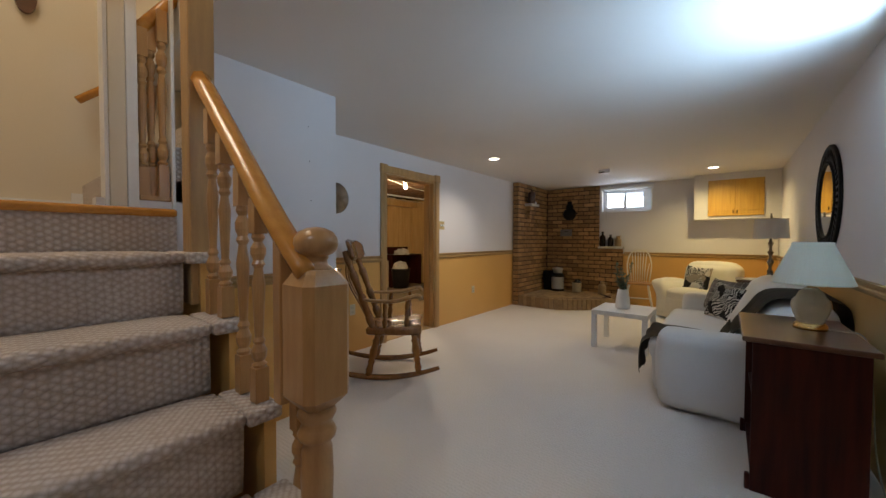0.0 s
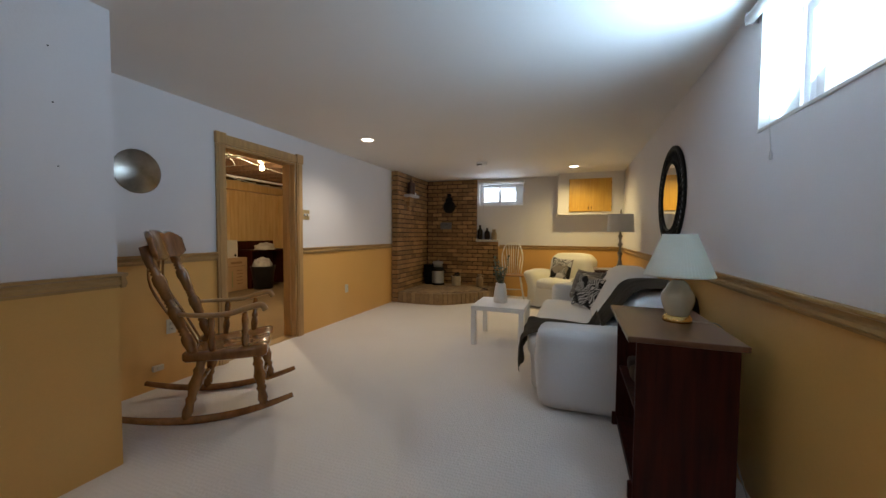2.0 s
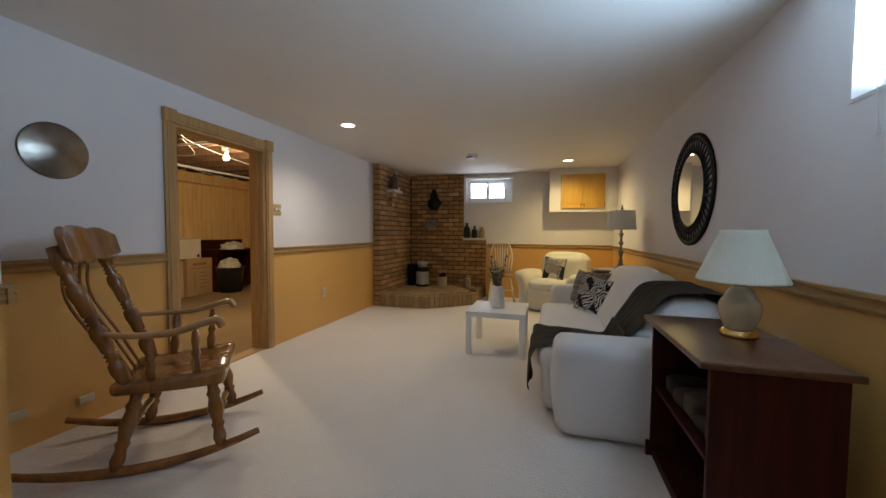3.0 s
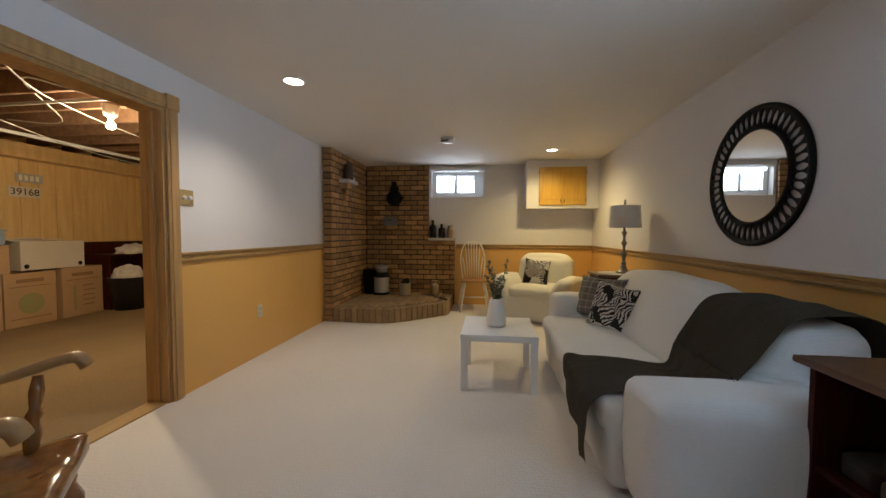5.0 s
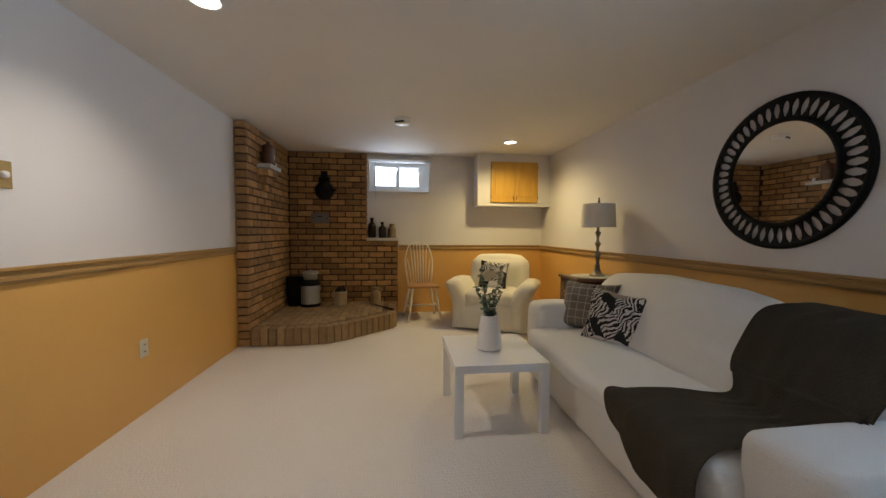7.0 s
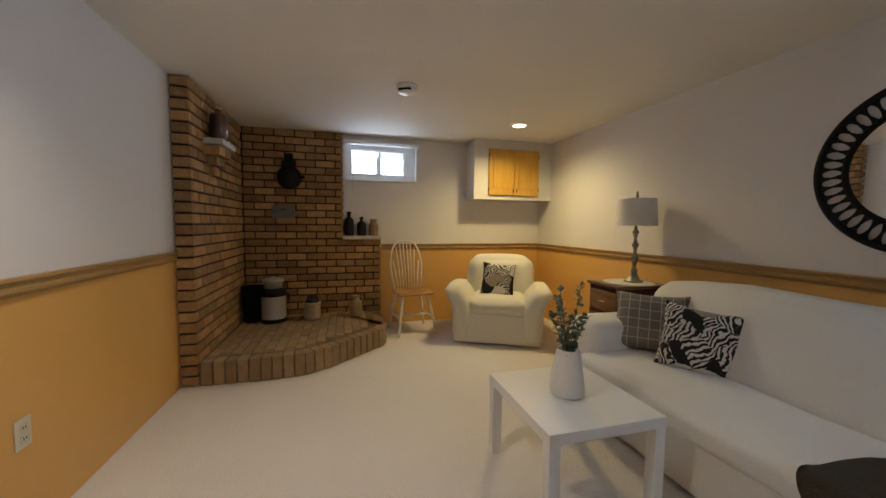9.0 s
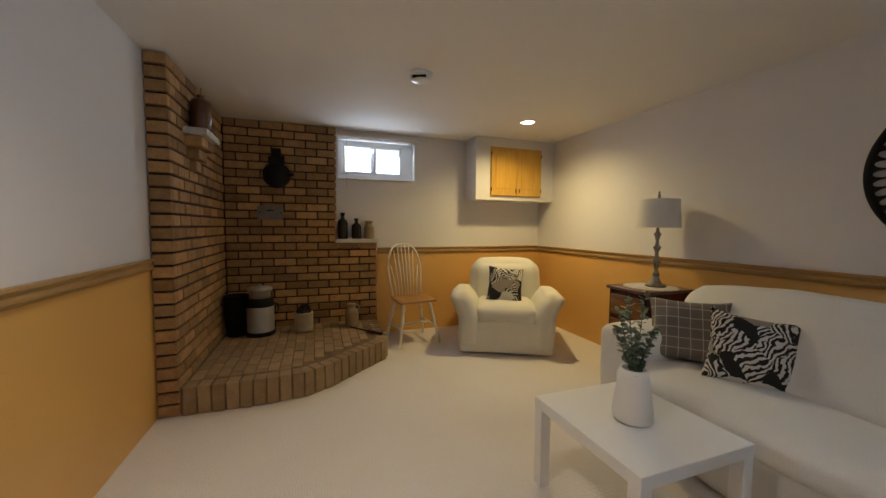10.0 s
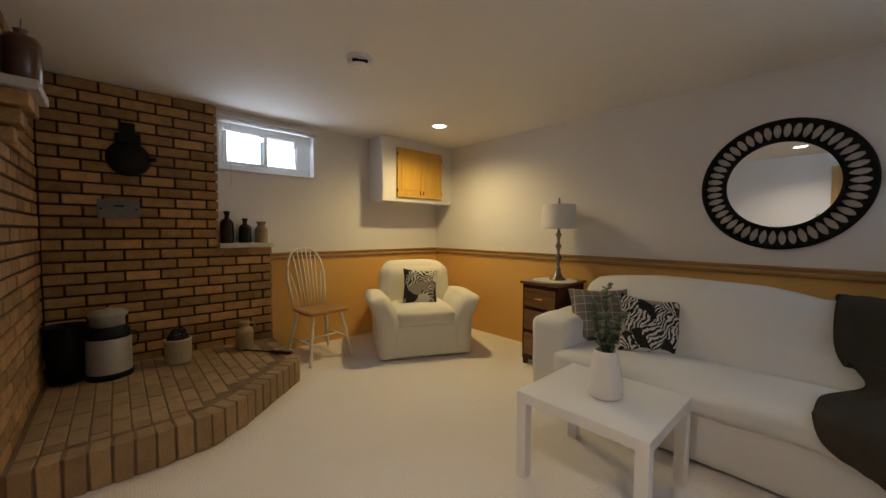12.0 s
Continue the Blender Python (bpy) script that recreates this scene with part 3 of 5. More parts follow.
pane = part("pane", B(RX + T + 0.04, RX + T + 0.044, y0 + 0.05, y1 - 0.05, z0 + 0.05, z1 - 0.05), "glass", win)
pane.visible_shadow = False
blind = thing("roller_blind", pose(RX, 0, 0), "thin white rolled-up blind above the window", "blind")
part("roller", tube([(-0.030, y0 - 0.04, z1 - 0.004), (-0.030, y1 + 0.04, z1 - 0.004)], 0.024, 14), "trim", blind, smooth=True)
for y in (y0 - 0.045, y1 + 0.045):
    part("bracket", B(-0.050, -0.001, y - 0.004, y + 0.004, z1 - 0.030, z1 + 0.028, 0.002), "trim", blind)
for y, z in ((y0 + 0.13, 1.06), (y1 - 0.13, 1.54)):
    part("pull_cord", tube([(-0.03, y, z1 - 0.02), (-0.012, y - 0.01, z0 - 0.02), (-0.008, y - 0.015, z + 0.03)], 0.0013, 6), "trim", blind)
    part("tassel", lathe([(0.002, 0.035), (0.006, 0.02), (0.007, 0.0), (0.0001, -0.002)], 10, m=pose(-0.009, y - 0.015, z)), "trim", blind, "small white cord pull")
back = part("backdrop_east", B(RX + T + 0.9, RX + T + 0.92, y0 - 3.5, y1 + 3.5, 0.6, 4.2), "bright_daylight")
tagged(back, "bright overcast daylight outside the window", "backdrop", kind="structure")

x0, x1, z0, z1 = WIN_N
win = thing("window_2", pose(0, 0, 0), "small white sliding basement window deep in its reveal", "window", kind="structure")
for a in ((x0 + 0.001, x0 + 0.012, FY - 0.006, FY + 0.30, z0 + 0.017, z1 - 0.013), (x1 - 0.012, x1 - 0.001, FY - 0.006, FY + 0.30, z0 + 0.017, z1 - 0.013), (x0, x1, FY - 0.006, FY + 0.30, z1 - 0.012, z1 - 0.001)):
    part("reveal", B(*a), "trim", win)
part("window_sill", B(x0, x1, FY - 0.012, FY + 0.30, z0 + 0.001, z0 + 0.016, 0.003), "trim", win)
bm = bmesh.new()
for a in ((x0, x0 + 0.075, z0 + 0.085, z1 - 0.07), (x1 - 0.15, x1, z0 + 0.085, z1 - 0.07), (x0, x1, z0 + 0.017, z0 + 0.085), (x0, x1, z1 - 0.07, z1 - 0.013)):
    box(bm, a[0], a[1], FY + 0.09, FY + 0.15, a[2], a[3], 0.004)
part("window_frame", bm, "pvc", win)
mid = (x0 + x1) / 2 - 0.03
for a, b, y in ((x0 + 0.06, mid + 0.03, 0.075), (mid - 0.03, x1 - 0.13, 0.10)):
    bm = bmesh.new()
    for c in ((a, a + 0.035, z0 + 0.10, z1 - 0.09), (b - 0.035, b, z0 + 0.10, z1 - 0.09), (a, b, z0 + 0.07, z0 + 0.10), (a, b, z1 - 0.09, z1 - 0.06)):
        box(bm, c[0], c[1], FY + y, FY + y + 0.022, c[2], c[3], 0.003)
    sash = part("sash", bm, "pvc", win)
    p = part("pane", B(a + 0.03, b - 0.03, FY + y + 0.008, FY + y + 0.012, z0 + 0.09, z1 - 0.08), "glass", sash)
    p.visible_shadow = False
part("latch", B(mid + 0.002, mid + 0.022, FY + 0.065, FY + 0.076, 1.97, 2.03, 0.004), "pvc", win)
blind = thing("mini_blind", pose(0, FY, 0), "raised white mini blind with a thin cord", "blind")
part("headrail", B(x0 - 0.01, x1 + 0.02, -0.04, -0.008, z1 - 0.01, z1 + 0.02, 0.004), "trim", blind)
for i in range(5):
    part("slat", B(x0, x1 + 0.01, -0.036, -0.010, z1 - 0.018 - i * 0.007, z1 - 0.0155 - i * 0.007), "trim", blind)
part("pull_cord", tube([(x0 + 0.10, -0.03, z1 - 0.04), (x0 + 0.10, -0.028, z0 + 0.03), (x0 + 0.10, -0.022, z0 - 0.14)], 0.0018, 6), "wire", blind)
back = part("backdrop_north", B(x0 - 1.5, x1 + 1.5, FY + 0.8, FY + 0.82, 1.0, 3.6), "daylight")
tagged(back, "bright overcast daylight outside the window", "backdrop", kind="structure")

bm = B(-0.85, RX - 0.001, 8.96, FY - 0.001, 1.565, CZ - 0.001, 0.004)
shell("soffit_1", bm, "wall", "white boxed-in soffit in the corner under the ceiling", "soffit")
cab = thing("wall_cabinet", pose(0, 8.96, 0), "honey oak two-door cabinet set in the white soffit", "cabinet")
part("face_frame", B(-0.665, 0.025, -0.008, -0.001, 1.615, 2.19), "cab", cab)
for a, b, k in ((-0.66, -0.322, -0.345), (-0.318, 0.02, -0.295)):
    bm = B(a, b, -0.026, -0.008, 1.62, 2.185, 0.003)
    box(bm, a + 0.055, b - 0.055, -0.031, -0.026, 1.70, 2.13, 0.004)
    d = part("door", bm, "cab", cab)
    part("knob", tube([(k, -0.046, 1.655), (k, -0.050, 1.675), (k, -0.046, 1.70)], 0.006, 8), "iron", d, "dark pull")
    for z in (1.69, 2.11):
        part("hinge", B(a - 0.004 if k < -0.32 else b - 0.004, a + 0.004 if k < -0.32 else b + 0.004, -0.030, -0.012, z - 0.02, z + 0.02, 0.002), "iron", d)


def recessed(x, y):
    t = thing("recessed_light", pose(x, y, CZ), "round white recessed ceiling light, switched on", "ceiling light", "recessed ceiling lights")
    part("trim_ring", lathe([(0.082, 0.0), (0.082, -0.004), (0.074, -0.008), (0.066, -0.004), (0.066, 0.0)], 32), "white", t, smooth=True)
    part("lens", lathe([(0.066, -0.0035), (0.03, -0.005), (0.0001, -0.0055)], 32), "can", t)


recessed(-2.86, 5.86)
recessed(-0.59, 8.30)
sm = thing("smoke_detector", pose(-1.91, 7.57, CZ, 0, 0, -27), "round white plastic smoke detector on the ceiling", "smoke detector")
part("base", lathe([(0.082, 0), (0.082, -0.014), (0.077, -0.018), (0.0001, -0.018)], 32), "white", sm, smooth=True)
part("cap", lathe([(0.074, -0.018), (0.072, -0.040), (0.062, -0.050), (0.0001, -0.052)], 32), "white", sm, smooth=True)
part("vent", B(-0.048, 0.048, -0.0735, -0.045, -0.047, -0.032, 0.005), "black", sm, "dark vent slot")


def plate(x, y, z, kind, sx, facing=1, mat="plastic"):
    """A wall plate on a wall that faces along x."""
    name = "light_switch" if kind == "switch" else "wall_socket"
    label = "brass double switch plate on the white wall" if kind == "switch" else "ivory plastic wall socket on the ochre wall"
    t = thing(name, pose(x, y, z, 0, 0, 0 if facing > 0 else 180), label, "switch" if kind == "switch" else "socket")
    part("plate", B(0.001, 0.007, -sx, sx, -0.058, 0.058, 0.002), mat, t)
    if kind == "switch":
        for d in (-0.024, 0.024):
            part("toggle", lathe([(0.016, 0), (0.014, 0.012), (0.0001, 0.014)], 14, m=pose(0.007, d, 0, 0, 90, 0)), "white", t, smooth=True)
    else:
        for d in (-0.022, 0.022):
            o = part("outlet", B(0.007, 0.0095, -0.017, 0.017, d - 0.015, d + 0.015, 0.004), mat, t)
            for e in (-0.006, 0.006):
                part("slot", B(0.0095, 0.0105, e - 0.0015, e + 0.0015, d - 0.005, d + 0.006), "black", o)


plate(LX, 5.66, 1.425, "switch", 0.058, mat="plate")
plate(LX, 6.47, 0.43, "socket", 0.036)
plate(LX, 4.11, 0.46, "socket", 0.036)
for y, z in ((4.0, 0.16), (3.70, 0.20)):
    t = thing("cable_box", pose(LX, y, z), "small ivory surface cable box low on the wall", "cable box")
    part("box", B(0.001, 0.026, -0.038, 0.038, -0.022, 0.022, 0.004), "plastic", t)
    part("plug", B(0.026, 0.03, -0.012, 0.012, -0.01, 0.01, 0.001), "plastic", t)

disc = thing("wall_plate", pose(LX, 3.905, 1.65), "hammered round pewter charger hung on the wall", "wall plate")
part("dish", lathe([(0.0001, 0.030), (0.06, 0.028), (0.12, 0.014), (0.15, 0.006), (0.16, 0.004), (0.158, 0.0015), (0.0001, 0.0015)], 40, m=pose(0, 0, 0, 0, 90, 0)), "pewter", disc, smooth=True)

# ---- stairs ----
NY = 2.26
NOSE = [(-1.05, 0.17), (-1.33, 0.42), (-1.61, 0.67), (-1.885, 0.92), (-2.175, 1.17), (-2.47, 1.365)]
stairs = thing("staircase", pose(0, 0, 0), "carpeted stairs with oak balustrade rising to a landing", "staircase", kind="structure")
for i, (x, z) in enumerate(NOSE[:5]):
    back_x = NOSE[i + 1][0] + 0.03
    bm = soft(back_x - 0.03, x + 0.015, 0.86, NY - 0.075, z - 0.055, z, 0.026, 10, 0, 0.004, i)
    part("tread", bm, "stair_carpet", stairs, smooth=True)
    low = NOSE[i - 1][1] if i else 0
    bm = soft(back_x - 0.05, x - 0.012, 0.86, NY - 0.077, low - 0.02 * (i > 0), z - 0.035, 0.012, 8, 0, 0.003, i + 9)
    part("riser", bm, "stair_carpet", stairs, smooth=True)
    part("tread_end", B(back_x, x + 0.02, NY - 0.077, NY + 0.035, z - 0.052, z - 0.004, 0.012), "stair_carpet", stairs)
bm = bmesh.new()
for i, (x, z) in enumerate(NOSE[:5]):
    box(bm, NOSE[i + 1][0], x - 0.002, NY - 0.02, NY + 0.02, 0, z - 0.036)
part("stringer", bm, "dado", stairs, "ochre painted stair side panel")
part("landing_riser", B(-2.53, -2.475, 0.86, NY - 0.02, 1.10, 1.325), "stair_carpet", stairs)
part("landing_nosing", B(-2.55, -2.455, 0.86, NY - 0.02, 1.325, 1.362, 0.012), "oak_x", stairs, "pale oak landing nosing")
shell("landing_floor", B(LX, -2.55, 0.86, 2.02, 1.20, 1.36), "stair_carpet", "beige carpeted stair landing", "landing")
bm = bmesh.new()
for i in range(6):
    box(bm, LX + 0.002, BX - 0.1, 2.05 + i * 0.2, BY - 0.1, 1.0, 1.36 + 0.19 * (i + 1) - 0.0)
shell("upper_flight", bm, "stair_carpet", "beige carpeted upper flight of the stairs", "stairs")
bm = B(LX + 0.001, LX + 0.014, 0.86, 2.0, 1.36, 1.45)
box(bm, LX + 0.001, LX + 0.014, 0, 1.2, 0, 0.14, m=Matrix.Translation((0, 2.0, 1.36)) @ Matrix.Identity(4))
shell("baseboard_landing", bm, "trim", "white painted skirting along the stair landing", "baseboard")


def block_newel(x, y):
    bm = bmesh.new()
    rings = []
    for z, h, c in ((0.700, 0.046, 0.020), (0.742, 0.080, 0.024), (1.085, 0.080, 0.024), (1.118, 0.060, 0.020), (1.130, 0.050, 0.018)):
        rings.append([bm.verts.new((x + a, y + b, z)) for a, b in ((h - c, -h), (h, c - h), (h, h - c), (h - c, h), (c - h, h), (-h, h - c), (-h, c - h), (c - h, -h))])
    for p, q in zip(rings, rings[1:]):
        for i in range(8):
            bm.faces.new((p[i], p[(i + 1) % 8], q[(i + 1) % 8], q[i]))
    bm.faces.new(rings[0])
    bm.faces.new(rings[-1])
    n = part("newel_post", bm, "oak", stairs, "chamfered oak block newel with ball finial")
    part("finial", lathe([(0.050, 1.128), (0.048, 1.136), (0.036, 1.144), (0.033, 1.158), (0.038, 1.166), (0.036, 1.172), (0.050, 1.178), (0.062, 1.190), (0.067, 1.208), (0.065, 1.226), (0.052, 1.246), (0.028, 1.258), (0.0001, 1.262)], 32, m=pose(x, y, 0)), "oak", n, "glossy turned oak ball", smooth=True)
    part("shaft", lathe([(0.050, 0.0), (0.052, 0.22), (0.046, 0.34), (0.050, 0.48), (0.047, 0.565), (0.040, 0.590), (0.056, 0.605), (0.060, 0.620), (0.052, 0.637), (0.044, 0.647), (0.052, 0.665), (0.060, 0.680), (0.052, 0.703)], 28, m=pose(x, y, 0)), "oak", n, smooth=True)


block_newel(-1.415, 2.312)


def baluster(x, y, z0, z1, name="baluster"):
    h = z1 - z0
    b = 0.023
    bm = B(x - b, x + b, y - b, y + b, z0, z0 + 0.17 * h, 0.002)
    box(bm, x - b, x + b, y - b, y + b, z1 - 0.17 * h, z1, 0.002)
    prof = [(0.014, 0.17), (0.018, 0.185), (0.011, 0.20), (0.017, 0.22), (0.019, 0.25), (0.011, 0.285), (0.015, 0.30), (0.010, 0.32), (0.013, 0.45), (0.016, 0.58), (0.010, 0.66), (0.016, 0.68), (0.012, 0.70), (0.018, 0.73), (0.018, 0.76), (0.010, 0.79), (0.016, 0.81), (0.014, 0.83)]
    lathe([(r * 1.36, z0 + s * h) for r, s in prof], 14, bm, pose(x, y, 0))
    return part(name, bm, "oak", stairs, smooth=False)


def rail_z(x):
    return 1.055 + (-1.33 - x) * 0.98


for i, (x, z) in enumerate(NOSE[:4]):
    for d in (-0.05, -0.17):
        if x + d < -1.50:
            baluster(x + d, NY - 0.012, z, rail_z(x + d) - 0.02)
baluster(-1.515, NY + 0.05, 0.0, 0.715)
rail = smooth_curve([(-1.40, NY + 0.02, rail_z(-1.40) - 0.01), (-1.57, NY, rail_z(-1.57)), (-1.85, NY, rail_z(-1.85)), (-2.22, NY, rail_z(-2.22))], 4)
bm = tube(rail, 0.043, 8, None, 0.75)
part("handrail", bm, "oak_x", stairs, "polished orange oak handrail", smooth=True)
part("rail_end_block", B(-1.545, -1.497, NY - 0.022, NY + 0.026, 0.70, rail_z(-1.52) - 0.02, 0.005), "oak", stairs)
part("shoe_fillet", tube([p - Vector((0, 0, 0.034)) for p in rail], 0.014, 6), "oak_x", stairs)
part("upper_post", B(-2.29, -2.19, NY - 0.05, NY + 0.05, 0.94, 3.2, 0.006), "casing", stairs, "tall plain oak post")
part("landing_post", B(BX - 0.09, BX + 0.01, 2.047, 2.113, 1.0, 3.4, 0.005), "cream_wall", stairs, "cream painted corner post")
for y, w in ((2.030, 0.016), (2.114, 0.044), (2.296, 0.016)):
    part("landing_trim", B(BX - 0.09, BX + 0.014, y, y + w, 1.0, 3.4, 0.003), "trim", stairs, "white painted corner trim")
part("kneewall_cap", B(BX - 0.10, BX + 0.006, 2.16, 2.294, 1.42, 1.445, 0.004), "oak", stairs)
for i in range(3):
    y = 2.182 + i * 0.042
    baluster(BX - 0.025 - 0.03 * (i % 2), y, 1.445, 2.16 + (y - 2.09) * 1.5)
part("handrail", tube([(BX - 0.04, 2.06, 2.12), (BX - 0.04, 2.48, 2.75)], 0.03, 12), "oak_x", stairs, smooth=True)
wr = thing("wall_handrail", pose(0, 0, 0), "oak wall handrail on a dark metal bracket", "handrail")
part("rail", tube([(LX + 0.07, 2.03, 2.06), (LX + 0.07, 2.75, 2.72)], 0.022, 12), "oak_x", wr, smooth=True)
part("bracket", tube([(LX + 0.002, 2.18, 2.10), (LX + 0.05, 2.18, 2.11), (LX + 0.07, 2.18, 2.17)], 0.008, 8), "iron", wr)

orn = thing("wall_ornament", pose(LX, 1.835, 2.60, 0, 90, 0), "dark brown wooden ornament on the stairwell wall", "ornament")
part("board", prism([(0.095 * math.cos(2 * math.pi * i / 28), 0.045 * math.sin(2 * math.pi * i / 28)) for i in range(28)], 0.001, 0.028), "cherry_top", orn)

# ---- utility room behind the doorway ----
UX, UY0, UY1, UZ = -7.60, 4.15, 9.30, 2.52
shell("floor_utility", B(UX - 0.1, LX - T, UY0 - 0.1, UY1 + 0.1, -0.1, -0.002), "brown_carpet", "worn brown carpet of the utility room", "floor")
bm = B(LX - T - 0.01, LX - T, UY0, d0 - 0.001, 0, UZ)
box(bm, LX - T - 0.01, LX - T, d1 + 0.001, UY1, 0, UZ)
box(bm, UX, LX - T - 0.01, UY0 - 0.1, UY0, 0, UZ)
box(bm, UX, LX - T - 0.01, UY1, UY1 + 0.1, 0, UZ)
box(bm, UX - 0.1, UX, UY0 - 0.1, UY1 + 0.1, 0, UZ)
shell("wall_utility", bm, "ply", "knotty pine boarded utility room walls", "wall")
shell("ceiling_utility", B(UX - 0.1, LX - T, UY0 - 0.1, UY1 + 0.1, UZ, UZ + 0.1), "joist", "bare wooden floor deck over the utility room", "ceiling")
for i in range(13):
    y = UY0 + 0.12 + i * 0.40
    j = part("joist", B(UX, LX - T - 0.012, y - 0.02, y + 0.02, UZ - 0.20, UZ - 0.001, 0.002), "joist")
    tagged(j, "rough brown timber ceiling joist", "joist", "ceiling joists")
beam = part("boxed_beam", B(UX + 0.001, UX + 0.22, UY0, UY1, 2.13, UZ - 0.205, 0.004), "ply")
tagged(beam, "boxed pine beam along the top of the wall", "beam")
for i in range(26):
    y = UY0 + 0.1 + i * 0.2
    b = part("board", B(UX + 0.0005, UX + 0.013, y - 0.097, y + 0.097, 0.0, 2.128, 0.004, 1), "ply")
    tagged(b, "tall knotty pine wall board", "board", "pine wall boards")


def cable(name, pts, r, mat, label):
    tagged(part(name, tube(smooth_curve(pts, 6), r, 8), mat, smooth=True), label, "cable")


cable("cable", [(-3.9, 4.7, 2.30), (-4.6, 5.4, 2.24), (-5.1, 6.1, 2.27), (-5.3, 7.2, 2.22), (-5.4, 8.8, 2.26)], 0.006, "wire", "white cable slung below the joists")
cable("cable", [(-4.2, 4.3, 2.27), (-5.2, 5.2, 2.20), (-5.9, 6.4, 2.15), (-6.3, 7.6, 2.13), (-6.5, 9.0, 2.16)], 0.0065, "wire", "white cable slung below the joists")
cable("pipe", [(-3.85, 5.9, 2.26), (-4.9, 5.92, 2.26), (-6.0, 5.94, 2.26), (-7.3, 5.96, 2.26)], 0.016, "steel", "grey pipe under the joists")
cable("pipe", [(-6.6, 4.2, 2.27), (-6.62, 5.6, 2.27), (-6.64, 7.2, 2.27), (-6.66, 9.2, 2.27)], 0.022, "pvc", "white pipe under the joists")
cable("cable", [(-4.0, 5.2, 2.40), (-4.5, 5.8, 2.27), (-5.0, 5.7, 2.36), (-5.6, 6.4, 2.26), (-6.4, 6.5, 2.34)], 0.006, "wire", "thin loose cable between joists")
bulb = thing("bare_bulb", pose(-4.82, 6.20, 2.15), "lit bare bulb in a white ceiling holder", "light bulb")
part("glass_bulb", lathe([(0.0001, -0.045), (0.018, -0.042), (0.031, -0.025), (0.033, -0.008), (0.026, 0.012), (0.015, 0.03), (0.014, 0.045)], 20), "bulb", bulb, smooth=True)
part("holder", lathe([(0.022, 0.045), (0.028, 0.06), (0.05, 0.075), (0.055, 0.10), (0.06, 0.17)], 20), "white", bulb, smooth=True)


def carton(x, y, z, w, d, h, turn, mat, label, green):
    c = thing("carton", pose(x, y, z, 0, 0, turn), label, "box")
    part("body", B(-d, 0, -w / 2, w / 2, 0, h, 0.006), mat, c)
    part("flap", B(-d * 0.48, -0.004, -w / 2 + 0.004, w / 2 - 0.004, h, h + 0.004), mat, c)
    part("flap", B(-d + 0.004, -d * 0.52, -w / 2 + 0.004, w / 2 - 0.004, h, h + 0.004), mat, c)
    if green == "hole":
        for s in (-1, 1):
            part("hand_hole", lathe([(0.028, 0), (0.024, 0.003), (0.0001, 0.003)], 16, m=pose(0.0005, s * w * 0.42, h * 0.14, 0, 90, 0)), "black", c)
        return
    part("print_bar", B(0.0005, 0.002, -w * 0.28, w * 0.25, h * 0.82, h * 0.89), "ink", c)
    part("print_bar", B(0.0005, 0.002, -w * 0.40, w * 0.38, h * 0.74, h * 0.755), "ink", c)
    if green:
        part("print_emblem", lathe([(w * 0.25, 0.0), (w * 0.25, 0.002), (0.0001, 0.002)], 28, m=pose(0.0005, 0, h * 0.42, 0, 90, 0)), "green_ink", c)
        part("print_bar", B(0.0005, 0.002, -w * 0.40, w * 0.38, h * 0.14, h * 0.16), "ink", c)
    else:
        part("print_bar", B(0.0005, 0.002, -w * 0.24, -w * 0.19, h * 0.12, h * 0.62), "green_ink", c)
        for k in range(5):
            part("print_bar", B(0.0005, 0.002, -w * 0.02, w * (0.26 + 0.03 * (k % 2)), h * (0.2 + 0.1 * k), h * (0.225 + 0.1 * k)), "ink", c)


carton(-7.10, 7.10, 0, 0.52, 0.42, 0.66, 0, "card", "brown cardboard box with green print", True)
carton(-7.12, 7.70, 0, 0.56, 0.40, 0.68, 6, "card", "brown cardboard box with printed front", False)
carton(-7.10, 7.36, 0.69, 0.72, 0.40, 0.36, 2, "box_white", "white carton with hand holes on the boxes", "hole")
carton(-7.10, 6.55, 0, 0.54, 0.42, 0.66, -2, "card", "brown cardboard box with printed front", False)
carton(-7.10, 6.66, 0.665, 0.50, 0.40, 0.34, 1, "card", "brown cardboard box stacked on another box", False)
tub = thing("storage_tub", pose(-7.29, 6.68, 1.010), "pale blue plastic tub on a cardboard box", "tub")
part("body", soft(-0.17, 0.17, -0.22, 0.22, 0.0, 0.17, 0.03, 8), "tub", tub, smooth=True)
part("lid", B(-0.18, 0.18, -0.23, 0.23, 0.17, 0.19, 0.006), "tub", tub)
for k, (a, b) in enumerate(((7.05, 0.0), (7.35, 0.5), (7.2, 1.2))):
    p = part("paper_stack", B(-0.16, 0.16, -0.11, 0.11, 0, 0.012, 0.002), "box_white", at=pose(-7.3, a, 1.056 + 0.0125 * k, 0, 0, b * 40))
    tagged(p, "loose white papers lying on the carton", "papers")
sh = thing("low_shelf", pose(-7.30, 8.50, 0), "dark low wooden shelf against the boards", "shelf")
part("top", B(-0.25, 0.25, -0.5, 0.6, 0.80, 0.83, 0.004), "cherry", sh)
part("side_panel", B(-0.25, 0.25, -0.5, -0.475, 0, 0.80), "cherry", sh)
part("side_panel", B(-0.25, 0.25, 0.575, 0.6, 0, 0.80), "cherry", sh)
part("back_panel", B(-0.25, -0.235, -0.475, 0.575, 0, 1.02), "cherry", sh)
bn = thing("storage_bin", pose(-6.90, 8.16, 0), "black plastic bin heaped with crumpled cloths", "bin")
